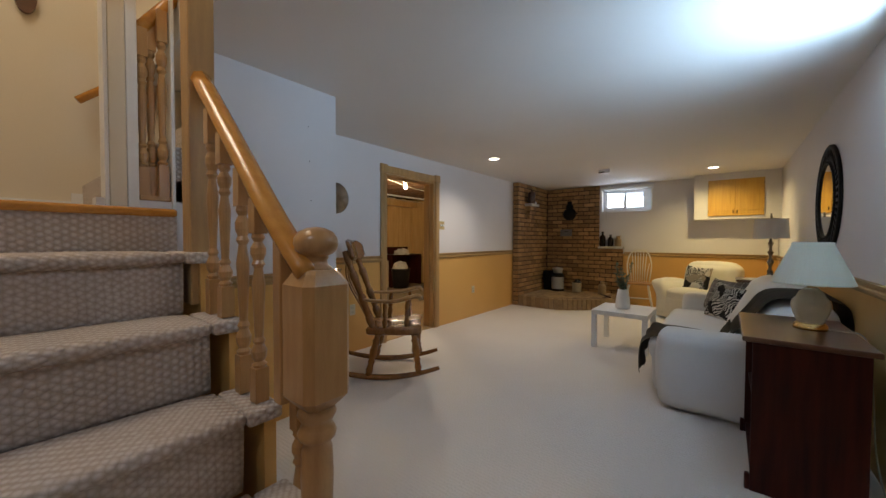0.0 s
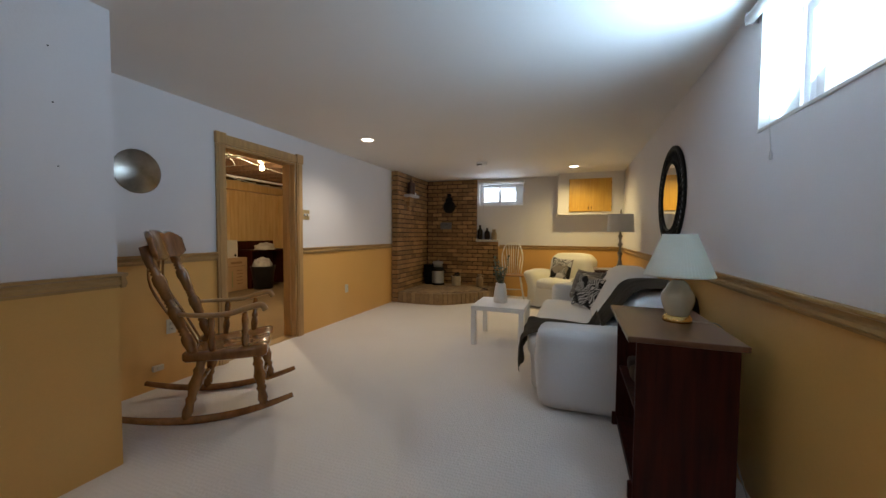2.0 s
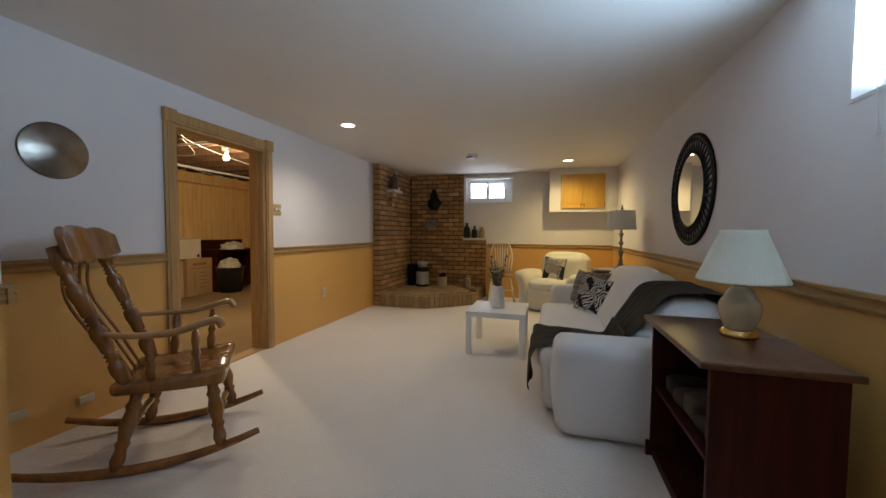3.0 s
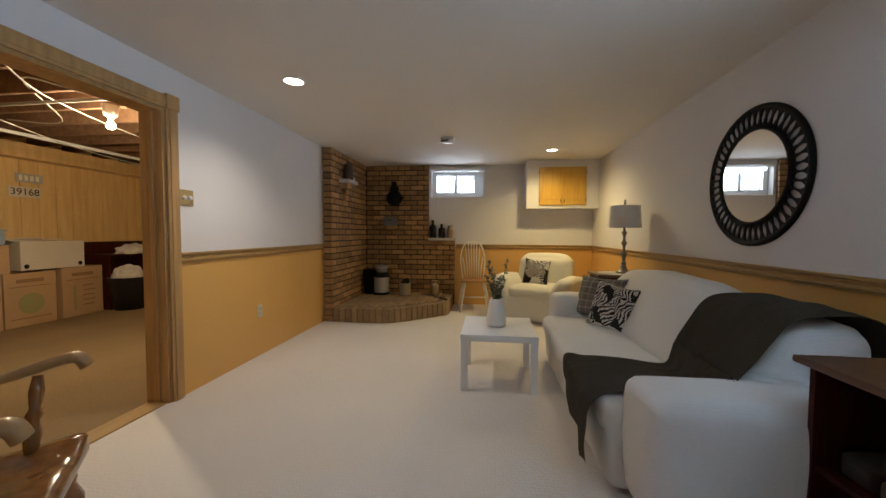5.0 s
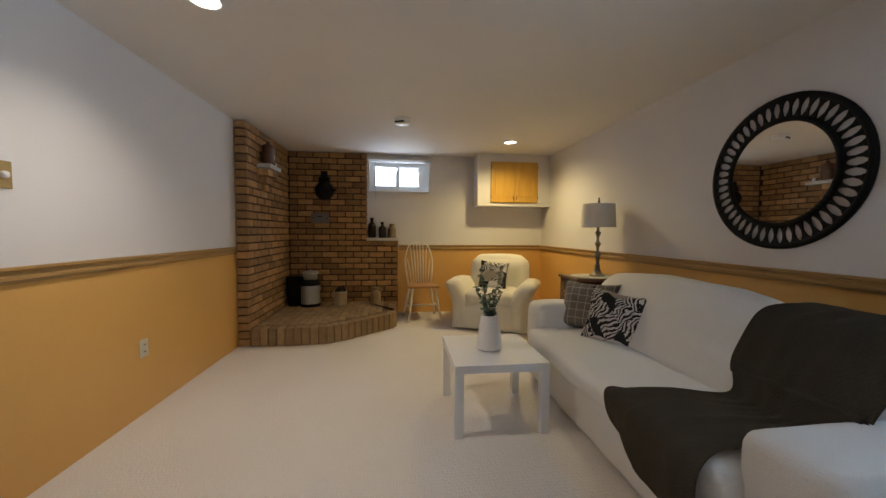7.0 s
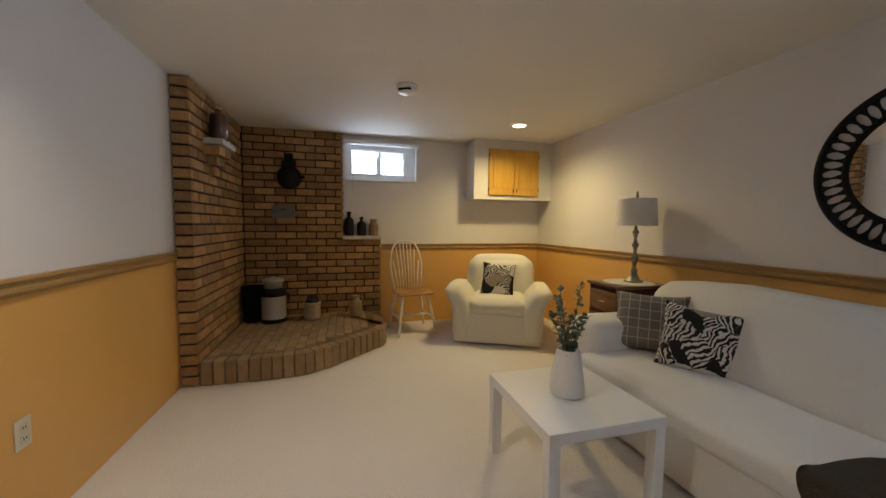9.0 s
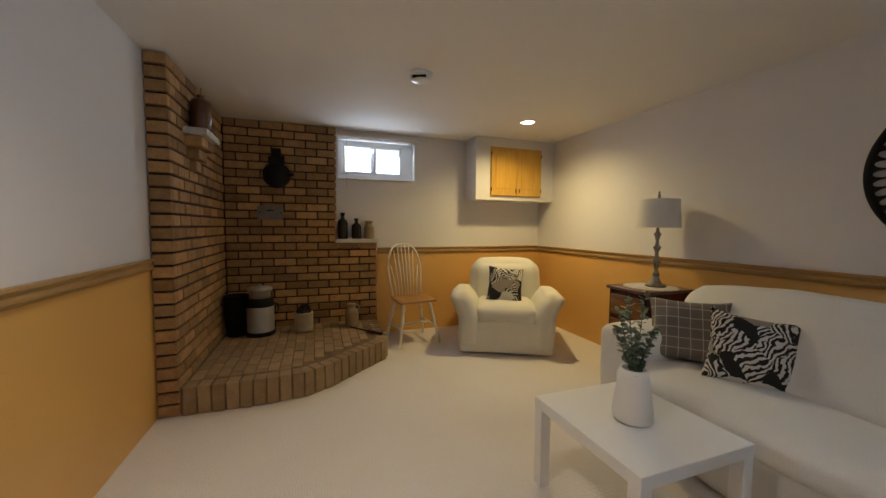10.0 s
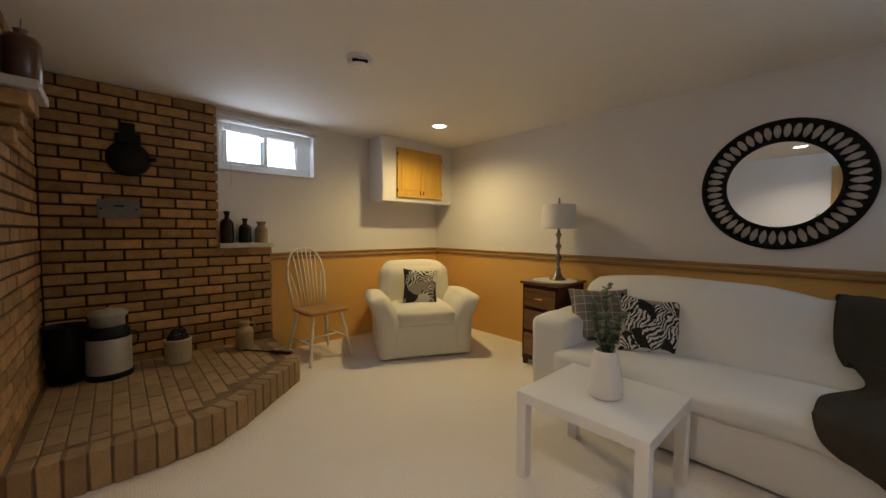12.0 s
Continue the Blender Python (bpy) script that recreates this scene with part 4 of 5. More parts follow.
part("body", lathe([(0.19, 0), (0.23, 0.40), (0.25, 0.48), (0.26, 0.49), (0.24, 0.49), (0.22, 0.44), (0.0001, 0.43)], 24), "bag", bn, smooth=True)


def heap(x, y, z, rx, ry, rz, seed, label):
    bm = bmesh.new()
    bmesh.ops.create_icosphere(bm, subdivisions=4, radius=1)
    for v in bm.verts:
        n = 1 + 0.28 * noise.noise(v.co * 2.3 + Vector((seed, 0, 0))) + 0.12 * noise.noise(v.co * 6 + Vector((0, seed, 0)))
        v.co = Vector((v.co.x * rx * n, v.co.y * ry * n, max(-0.15, v.co.z) * rz * n))
    tagged(part("crumpled_cloth", bm, "cloth", at=pose(x, y, z + 0.15 * rz), smooth=True), label, "cloth")


heap(-6.92, 8.16, 0.47, 0.17, 0.20, 0.17, 3, "crumpled pale cloths heaped in the bin")
heap(-7.15, 8.45, 0.83, 0.15, 0.24, 0.13, 8, "white bundled cloth on the dark shelf")
pl = thing("licence_plate", pose(UX + 0.016, 7.40, 1.70), "white number plate with black digits on pine boards", "number plate")
part("sheet", B(0, 0.003, -0.17, 0.17, -0.07, 0.07, 0.001), "box_white", pl)
cu = bpy.data.curves.new("digits", "FONT")
cu.body, cu.size, cu.align_x, cu.align_y, cu.extrude = "39168", 0.125, "CENTER", "CENTER", 0.001
fo = new("digits", cu)
me = bpy.data.meshes.new_from_object(fo.evaluated_get(bpy.context.evaluated_depsgraph_get()))
bpy.data.objects.remove(fo)
dg = new("digits", me)
me.materials.append(M["black"])
dg.parent, dg.matrix_basis = pl, pose(0.005, 0, 0, 90, 0, 90)
pl = thing("licence_plate", pose(UX + 0.016, 7.45, 1.89), "older faded number plate pinned to pine boards", "number plate")
part("sheet", B(0, 0.003, -0.15, 0.15, -0.06, 0.06, 0.001), "steel", pl)
for i in range(4):
    part("print_bar", B(0.003, 0.004, -0.11 + i * 0.06, -0.075 + i * 0.06, -0.035, 0.035), "offwhite", pl)

for y, z in ((3.10, 2.02), (3.11, 1.78), (3.12, 1.50)):
    n = part("nail", lathe([(0.003, 0), (0.003, 0.004), (0.0001, 0.005)], 8, m=pose(BX, y, z, 0, 90, 0)), "iron")
    tagged(n, "small bare iron nail in the white wall", "nail", "nails in the wall")

# ---- rocking chair ----
def rocking_chair():
    r = thing("rocking_chair", pose(-2.92, 3.98, 0, 0, 0, 41), "dark varnished maple rocking chair with turned spindles", "rocking chair")
    leg = [(0, 0.0206), (0.12, 0.0324), (0.25, 0.0236), (0.32, 0.0324), (0.36, 0.0236), (0.55, 0.0383), (0.72, 0.0264), (0.78, 0.0353), (0.84, 0.0251), (1, 0.0294)]
    post = [(0, 0.024)]
    for k in (0.07, 0.33, 0.62):
        post += [(k, 0.030), (k + 0.06, 0.037), (k + 0.11, 0.033), (k + 0.13, 0.020), (k + 0.145, 0.031), (k + 0.16, 0.020), (k + 0.175, 0.031), (k + 0.19, 0.020), (k + 0.205, 0.029)]
    post += [(0.9, 0.031), (1, 0.022)]
    thin = [(0, 0.0147), (0.3, 0.0251), (0.45, 0.0147), (0.52, 0.0236), (0.6, 0.0147), (0.8, 0.0206), (1, 0.0132)]

    def run_z(x):
        return 0.022 + 0.34 * (x - 0.02) ** 2

    for s in (-1, 1):
        y = s * 0.262
        pts = [(x, y, run_z(x)) for x in [-0.50 + 0.05 * i for i in range(21)]]
        rad = [0.016 + 0.008 * math.sin(math.pi * i / 20) for i in range(21)]
        part("rocker", tube(pts, rad, 10, None, 1.05), "rocker", r, smooth=True)
        for x, xs in ((0.32, 0.275), (-0.12, -0.035)):
            part("leg", turned((x, y, run_z(x) + 0.01), (xs, s * 0.20, 0.405), leg, 14), "rocker", r, smooth=True)
        part("back_post", turned((-0.075, s * 0.205, 0.42), (-0.325, s * 0.225, 1.12), post, 14), "rocker", r, smooth=True)
        arm = smooth_curve([(-0.180, s * 0.215, 0.700), (-0.05, s * 0.27, 0.690), (0.12, s * 0.285, 0.690), (0.24, s * 0.28, 0.722), (0.315, s * 0.275, 0.735), (0.340, s * 0.275, 0.700)], 5)
        rad = [0.018 + 0.014 * min(1, i / 14) for i in range(len(arm))]
        part("armrest", tube(arm, rad, 12, None, 0.62), "armwood", r, "worn pale armrest", smooth=True)
        for x in (0.03, 0.22):
            part("arm_spindle", turned((x - 0.01, s * 0.215, 0.43), (x, s * 0.275, 0.690), thin, 12), "rocker", r, smooth=True)
    for i in range(4):
        y = -0.12 + i * 0.08
        pts = smooth_curve([(-0.105, y * 0.9, 0.42), (-0.205, y, 0.62), (-0.325, y * 1.02, 0.86), (-0.330, y * 1.05, 1.04)], 5)
        part("back_spindle", tube(pts, 0.0075, 8), "rocker", r, smooth=True)
    part("stretcher", turned((0.295, -0.23, 0.17), (0.295, 0.23, 0.17), thin, 12), "rocker", r, smooth=True)
    part("stretcher", turned((-0.085, -0.23, 0.20), (-0.085, 0.23, 0.20), thin, 12), "rocker", r, smooth=True)
    bm = soft(-0.145, 0.345, -0.265, 0.265, 0.382, 0.444, 0.030, 16)
    for v in bm.verts:
        if v.co.z > 0.42:
            v.co.z += 0.018 * ((v.co.x - 0.05) / 0.25) ** 2 - 0.016 * max(0, 1 - ((v.co.y) / 0.2) ** 2) + 0.008 * math.cos(v.co.y * 26) * (v.co.x > 0.05)
        v.co.y *= 0.88 + 0.14 * min(1, (v.co.x + 0.2) / 0.35)
    part("seat", bm, "rocker", r, smooth=True)
    bm = soft(-0.019, 0.019, -0.285, 0.285, -0.095, 0.10, 0.016, 14)
    for v in bm.verts:
        u = v.co.y / 0.285
        v.co.z *= 1.0 - 0.35 * u * u + 0.10 * math.cos(3 * math.pi * u)
        v.co.x += 0.055 * u * u - 0.25 * v.co.z
    part("headrest", bm, "rocker", r, smooth=True, at=pose(-0.315, 0, 1.12))


rocking_chair()


def windsor_chair():
    w = thing("windsor_chair", pose(-1.635, 8.86, 0, 0, 0, 8), "white hoop-back Windsor chair with golden wood seat", "chair")
    bm = soft(-0.21, 0.21, -0.20, 0.20, 0.445, 0.478, 0.016, 12)
    for v in bm.verts:
        v.co.x *= 1.0 - 0.16 * max(0, v.co.y) / 0.2
        v.co.z -= 0.012 * max(0, 1 - (v.co.x / 0.17) ** 2) * (v.co.z > 0.46) * (abs(v.co.y) < 0.17)
    part("seat", bm, "wood_seat", w, "golden wood saddle seat", smooth=True)
    leg = [(0, 0.012), (0.2, 0.017), (0.34, 0.011), (0.38, 0.019), (0.42, 0.012), (0.6, 0.020), (0.78, 0.013), (0.82, 0.019), (0.9, 0.015), (1, 0.013)]
    foot = {}
    for x in (-1, 1):
        for y in (-1, 1):
            a, b = Vector((x * 0.225, y * 0.215, 0)), Vector((x * 0.145, y * 0.13, 0.45))
            foot[x, y] = a.lerp(b, 0.42)
            part("leg", turned(a, b, leg, 12), "offwhite", w, smooth=True)
    for x in (-1, 1):
        part("stretcher", turned(foot[x, -1], foot[x, 1], [(0, 0.008), (0.5, 0.014), (1, 0.008)], 10), "offwhite", w, smooth=True)
    part("stretcher", turned(foot[-1, -1].lerp(foot[-1, 1], 0.5), foot[1, -1].lerp(foot[1, 1], 0.5), [(0, 0.008), (0.5, 0.014), (1, 0.008)], 10), "offwhite", w, smooth=True)
    hoop = []
    for i in range(25):
        a = math.pi * (i / 24)
        z = 0.47 + 0.57 * math.sin(a) ** 0.62
        hoop.append((-0.205 * math.copysign(abs(math.cos(a)) ** 0.62, math.cos(a)) * (0.80 + 0.2 * min(1, (z - 0.47) / 0.3)), 0.165 + (z - 0.47) * 0.22, z))
    part("hoop", tube(hoop, 0.011, 10), "offwhite", w, smooth=True)
    for i in range(8):
        u = -0.875 + i * 0.25
        top = 0.47 + 0.565 * (1 - abs(u) ** 3.2) ** 0.5
        x1 = u * 0.185
        part("spindle", tube([(u * 0.135, 0.160, 0.47), (u * 0.155, 0.16 + (top - 0.47) * 0.11, (0.47 + top) / 2), (x1, 0.162 + (top - 0.47) * 0.22, top)], [0.006, 0.0085, 0.005], 8), "offwhite", w, smooth=True)


windsor_chair()

# ---- mirror ----
mi = thing("round_mirror", pose(RX, 5.78, 1.540, 0, -90, 0), "round wall mirror in a black openwork frame", "mirror")
part("glass", lathe([(0.0001, 0.018), (0.29, 0.018), (0.29, 0.010), (0.0001, 0.010)], 64), "mirror", mi, "clear mirror glass")


def ring(a, b, z0, z1):
    m = (a + b) / 2
    return lathe([(a, z0), (b, z0), (b, z1 - 0.008), (m, z1), (a, z1 - 0.006), (a, z0)], 72)


part("inner_ring", ring(0.280, 0.308, 0.004, 0.030), "black", mi, smooth=True)
part("outer_ring", ring(0.398, 0.430, 0.002, 0.024), "black", mi, smooth=True)
sp = bmesh.new()
prof = [(0.300, 0.020), (0.325, 0.009), (0.352, 0.0042), (0.380, 0.010), (0.404, 0.026)]
lo = [[sp.verts.new((r, s * w, z)) for r, w in prof for s in (-1, 1)] for z in (0.008, 0.018)]
for q in lo:
    for i in range(4):
        sp.faces.new((q[2 * i], q[2 * i + 1], q[2 * i + 3], q[2 * i + 2]))
for i in range(4):
    for s in (0, 1):
        sp.faces.new((lo[0][2 * i + s], lo[0][2 * i + 2 + s], lo[1][2 * i + 2 + s], lo[1][2 * i + s]))
first = part("spoke", sp, "black", mi)
for i in range(1, 46):
    c = new("spoke", first.data)
    c.parent, c.matrix_basis = mi, pose(0, 0, 0, 0, 0, i * 360 / 46)
bead = bmesh.new()
bmesh.ops.create_icosphere(bead, subdivisions=1, radius=0.006)
first = part("bead", bead, "black", mi, at=pose(0.296, 0, 0.028))
for i in range(1, 72):
    c = new("bead", first.data)
    c.parent, c.matrix_basis = mi, pose(0, 0, 0, 0, 0, i * 5) @ pose(0.296, 0, 0.028)

# ---- lamps and their stands ----
la = thing("table_lamp", pose(-0.06, 4.36, 0.76), "ivory glass table lamp with pleated shade, brass foot", "lamp")
part("foot", lathe([(0.066, 0), (0.068, 0.006), (0.066, 0.022), (0.060, 0.028), (0.058, 0.034), (0.0001, 0.034)], 28), "brass", la, "polished brass foot", smooth=True)
part("body", lathe([(0.050, 0.034), (0.056, 0.045), (0.060, 0.060), (0.070, 0.085), (0.076, 0.115), (0.075, 0.140), (0.066, 0.160), (0.058, 0.168), (0.054, 0.180), (0.044, 0.200), (0.030, 0.212), (0.024, 0.218)], 32, bump=lambda a: 1 + 0.012 * math.cos(8 * a)), "ivory", la, smooth=True)
part("neck", lathe([(0.022, 0.218), (0.012, 0.225), (0.010, 0.30), (0.014, 0.32), (0.006, 0.44)], 14), "brass", la, smooth=True)
part("shade", lathe([(0.158, 0.238), (0.160, 0.241), (0.158, 0.248), (0.080, 0.446), (0.080, 0.456), (0.077, 0.456), (0.077, 0.446), (0.154, 0.246), (0.155, 0.238), (0.158, 0.238)], 180, bump=lambda a: 1 + 0.008 * math.cos(60 * a)), "pleat", la, "ivory pleated fabric shade", smooth=True)
cable("lamp_cord", [(0.0, 4.36, 0.766), (0.06, 4.34, 0.766), (0.11, 4.32, 0.764), (0.135, 4.30, 0.70), (0.15, 4.28, 0.45), (0.15, 4.2, 0.2), (0.16, 4.0, 0.008), (0.13, 3.85, 0.006)], 0.003, "wire", "thin lamp cord down behind the bookcase")

ns = thing("nightstand", pose(0.035, 0.03, 0), "brown wooden nightstand with two drawers beside the sofa", "nightstand")
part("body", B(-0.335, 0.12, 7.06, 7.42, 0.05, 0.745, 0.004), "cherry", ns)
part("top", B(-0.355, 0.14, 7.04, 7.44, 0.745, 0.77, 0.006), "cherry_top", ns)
for z0, z1 in ((0.54, 0.71), (0.33, 0.51), (0.10, 0.30)):
    d = part("drawer", B(-0.35, -0.336, 7.085, 7.395, z0, z1, 0.005), "drawer", ns, "glossy brown veneered drawer front")
    part("handle", tube([(-0.352, 7.20, (z0 + z1) / 2), (-0.368, 7.215, (z0 + z1) / 2), (-0.368, 7.265, (z0 + z1) / 2), (-0.352, 7.28, (z0 + z1) / 2)], 0.005, 8), "brass", d, smooth=True)
for x in (-0.31, 0.09):
    for y in (7.085, 7.395):
        part("foot", B(x - 0.02, x + 0.02, y - 0.02, y + 0.02, 0, 0.05, 0.003), "cherry", ns)
do = bmesh.new()
lathe([(0.19, 0.0), (0.19, 0.003), (0.0001, 0.003)], 64, do, bump=lambda a: 1 + 0.05 * abs(math.sin(10 * a)))
tagged(part("doily", do, "cloth", at=pose(-0.07, 7.262, 0.7705)), "round cream lace doily on the nightstand", "doily")
la = thing("buffet_lamp", pose(-0.015, 7.262, 0.774), "turned silver table lamp with grey drum shade", "lamp")
part("base", lathe([(0.075, 0), (0.078, 0.008), (0.070, 0.016), (0.050, 0.026), (0.034, 0.050), (0.026, 0.075), (0.022, 0.09)], 28), "pewter", la, smooth=True)
part("stem", lathe([(0.022, 0.09), (0.030, 0.10), (0.018, 0.115), (0.016, 0.15), (0.026, 0.185), (0.034, 0.205), (0.022, 0.225), (0.013, 0.25), (0.015, 0.285), (0.026, 0.305), (0.030, 0.32), (0.016, 0.335), (0.012, 0.37), (0.020, 0.405), (0.030, 0.425), (0.014, 0.44), (0.010, 0.50), (0.010, 0.72)], 24), "pewter", la, smooth=True)
part("shade", lathe([(0.160, 0.475), (0.160, 0.48), (0.147, 0.695), (0.147, 0.70), (0.143, 0.70), (0.143, 0.695), (0.156, 0.48), (0.156, 0.475), (0.160, 0.475)], 48), "shade", la, "grey linen drum shade", smooth=True)
part("finial", lathe([(0.010, 0.72), (0.013, 0.73), (0.006, 0.745), (0.010, 0.755), (0.0001, 0.768)], 14), "pewter", la, smooth=True)


# ---- cushions, throw, vase ----
def pillow(name, m, w, h, t, mat, label, seed):
    bm = bmesh.new()
    n = 18
    for side in (-1, 1):
        rows = []
        for i in range(n + 1):
            row = []
            for j in range(n + 1):
                u, v = 2 * i / n - 1, 2 * j / n - 1
                pull = 1 - 0.10 * (1 - abs(v) ** 2) * abs(u) ** 4
                pull2 = 1 - 0.10 * (1 - abs(u) ** 2) * abs(v) ** 4
                th = t * ((1 - u ** 4) * (1 - v ** 4)) ** 0.55
                p = Vector((u * w / 2 * pull, side * th / 2, v * h / 2 * pull2))
                p.y += 0.012 * noise.noise(p * 9 + Vector((seed, side, 0))) * (1 - u ** 4) * (1 - v ** 4)
                row.append(bm.verts.new(p))
            rows.append(row)
        for i in range(n):
            for j in range(n):
                bm.faces.new((rows[i][j], rows[i + 1][j], rows[i + 1][j + 1], rows[i][j + 1]))
    bmesh.ops.remove_doubles(bm, verts=bm.verts[:], dist=0.0005)
    t_ = thing(name, m, label, "cushion")
    part("cover", bm, mat, t_, smooth=True)
    edge = [(-w / 2, 0, -h / 2)] + [(-w / 2 * (1 - 0.10 * (1 - (2 * k / 8 - 1) ** 2)), 0, -h / 2 + h * k / 8) for k in range(1, 8)] + [(-w / 2, 0, h / 2)]
    part("piping", tube(edge, 0.003, 6), mat, t_)


pillow("throw_pillow", pose(-0.425, 6.672, 0.610, -25, 0, -48), 0.44, 0.40, 0.14, "check", "grey windowpane-check cushion leaning on the sofa arm", 1)
pillow("throw_pillow", pose(-0.405, 6.345, 0.580, -17, 7, -50), 0.40, 0.40, 0.15, "palm", "black and white leaf-print cushion on the sofa", 5)
pillow("throw_pillow", pose(-0.755, 8.40, 0.645, -14, 4, -27), 0.37, 0.37, 0.13, "palm", "black and cream leaf-print cushion on the armchair", 9)


def throw():
    pts = smooth_curve([(0.205, 0, 0.64), (0.212, 0, 0.78), (0.185, 0, 0.875), (0.09, 0, 0.912), (-0.09, 0, 0.908), (-0.185, 0, 0.865), (-0.275, 0, 0.74), (-0.360, 0, 0.62), (-0.415, 0, 0.51), (-0.465, 0, 0.447), (-0.64, 0, 0.447), (-0.84, 0, 0.443), (-0.940, 0, 0.40), (-0.955, 0, 0.27), (-0.945, 0, 0.17)], 6)
    n = len(pts)
    bm = bmesh.new()
    rows = []
    for i, p in enumerate(pts):
        s = i / (n - 1)
        seat = min(1, max(0, (s - 0.52) / 0.12))
        hang = max(0, (s - 0.78) / 0.22)
        row = []
        for j in range(41):
            v = j / 40
            near = 4.95 + 0.09 * seat - 0.03 * min(1, hang * 2) + 0.03 * noise.noise(Vector((s * 5, 0, 3)))
            far = 5.50 + 0.06 * seat + 0.025 * noise.noise(Vector((s * 6, 4, 0))) - 0.12 * hang * hang - 0.15 * math.exp(-((s - 0.60) / 0.075) ** 2)
            y = near + (far - near) * v
            q = Vector((p.x, y, p.z))
            if q.z > 0.6:
                q.z -= settle(y)
            fold = 0.016 * noise.noise(Vector((s * 4, v * 4, 1))) + 0.010 * noise.noise(Vector((s * 11, v * 9, 5)))
            q.x -= abs(fold) + hang * (0.012 + 0.016 * math.sin(v * 12))
            q.z += abs(fold) - hang * (0.055 * (1 - v) ** 1.2 - 0.13 * v ** 1.5) + (hang > 0.9) * 0.014 * noise.noise(Vector((v * 14, 0, 0)))
            row.append(bm.verts.new(q))
        rows.append(row)
    for a, b in zip(rows, rows[1:]):
        for j in range(40):
            bm.faces.new((a[j], a[j + 1], b[j + 1], b[j]))
    bmesh.ops.solidify(bm, geom=bm.faces[:], thickness=0.010)
    tagged(part("throw_blanket", bm, "throw", smooth=True), "charcoal knitted throw draped over the sofa", "blanket")


throw()
va = thing("vase", pose(-1.348, 6.236, 0.430), "matt white tapered ceramic vase with green sprigs", "vase")
part("body", lathe([(0.0001, 0), (0.060, 0.0), (0.073, 0.006), (0.079, 0.020), (0.079, 0.045), (0.072, 0.11), (0.058, 0.195), (0.053, 0.221), (0.050, 0.226), (0.046, 0.225), (0.045, 0.21), (0.05, 0.16), (0.0001, 0.15)], 36), "vase", va, smooth=True)
rv = random.Random(11)
leaf = bmesh.new()
ln = [(0, 0), (0.006, 0.008), (0.010, 0.018), (0.008, 0.028), (0, 0.036)]
ctr = [leaf.verts.new((0, y, 0.002 * math.sin(y * 80))) for x, y in ln]
for s in (-1, 1):
    sd = [leaf.verts.new((s * x, y, 0.003)) for x, y in ln[1:4]]
    leaf.faces.new((ctr[0], ctr[1], sd[0]))
    leaf.faces.new((ctr[1], ctr[2], sd[1], sd[0]))
    leaf.faces.new((ctr[2], ctr[3], sd[2], sd[1]))
    leaf.faces.new((ctr[3], ctr[4], sd[2]))
leaf_me = bpy.data.meshes.new("leaf")
leaf.to_mesh(leaf_me)
leaf.free()
leaf_me.materials.append(M["leaf"])
for k, (dx, dy, h) in enumerate(((-0.06, -0.02, 0.36), (0.075, 0.03, 0.37), (-0.03, 0.05, 0.30), (0.02, -0.06, 0.25), (0.06, -0.03, 0.22), (-0.075, 0.02, 0.24), (0.0, 0.0, 0.20), (-0.05, -0.05, 0.17))):
    pts = smooth_curve([(0, 0, 0.16), (dx * 0.35, dy * 0.35, 0.16 + h * 0.35), (dx * 0.8, dy * 0.8, 0.16 + h * 0.72), (dx * 1.15, dy * 1.15, 0.16 + h)], 6)
    st = part("sprig", tube(pts, [0.0025 - 0.0015 * i / len(pts) for i in range(len(pts))], 6), "stem", va)
    for i, p in enumerate(pts[4:]):
        for q in range(3):
            o = new("leaf", leaf_me)
            o.parent = st
            s = rv.uniform(0.65, 1.1) * (1.05 - 0.35 * i / len(pts))
            o.matrix_basis = Matrix.Translation(p) @ pose(0, 0, 0, rv.uniform(0, 55), rv.uniform(-35, 35), rv.uniform(0, 360)) @ Matrix.Diagonal((s * 1.25, s, s, 1))

# ---- hearth and shelf things ----
HZ = 0.19
can = thing("milk_can", pose(-3.13, 8.93, HZ), "galvanised milk can with black painted bands", "milk can")
part("body", lathe([(0.120, 0), (0.125, 0.02), (0.122, 0.05), (0.122, 0.28), (0.118, 0.30)], 36), "steel", can, smooth=True)
part("band", lathe([(0.127, 0.0), (0.128, 0.035), (0.123, 0.04)], 36), "black", can, smooth=True)
part("shoulder", lathe([(0.124, 0.28), (0.124, 0.30), (0.112, 0.335), (0.094, 0.355), (0.090, 0.36)], 36), "black", can, smooth=True)
part("neck", lathe([(0.090, 0.35), (0.088, 0.41), (0.106, 0.43), (0.110, 0.448), (0.098, 0.460), (0.05, 0.468), (0.02, 0.472), (0.018, 0.482), (0.0001, 0.484)], 36), "steel", can, smooth=True)
for s in (-1, 1):
    part("handle", tube(smooth_curve([(s * 0.115, 0, 0.30), (s * 0.155, 0, 0.28), (s * 0.15, 0, 0.21), (s * 0.12, 0, 0.19)], 5), 0.006, 8), "black", can, smooth=True)
# Black bucket shape added in place of the dark shade beside the milk can.
shade_form = thing("shade_bucket", pose(-3.345, 8.98, HZ), "black bucket shape standing in for shade in the brick corner", "bucket")
part("body", lathe([(0.085, 0), (0.10, 0.20), (0.108, 0.38), (0.112, 0.385), (0.104, 0.38), (0.095, 0.2), (0.08, 0.02), (0.0001, 0.02)], 28), "black", shade_form, smooth=True)
cr = thing("crock", pose(-2.74, 8.93, HZ), "cream stoneware crock holding dark pine cones", "crock")
part("pot", lathe([(0.078, 0), (0.086, 0.02), (0.087, 0.165), (0.091, 0.175), (0.089, 0.19), (0.076, 0.19), (0.074, 0.14), (0.0001, 0.13)], 32), "crock", cr, smooth=True)
bm = bmesh.new()
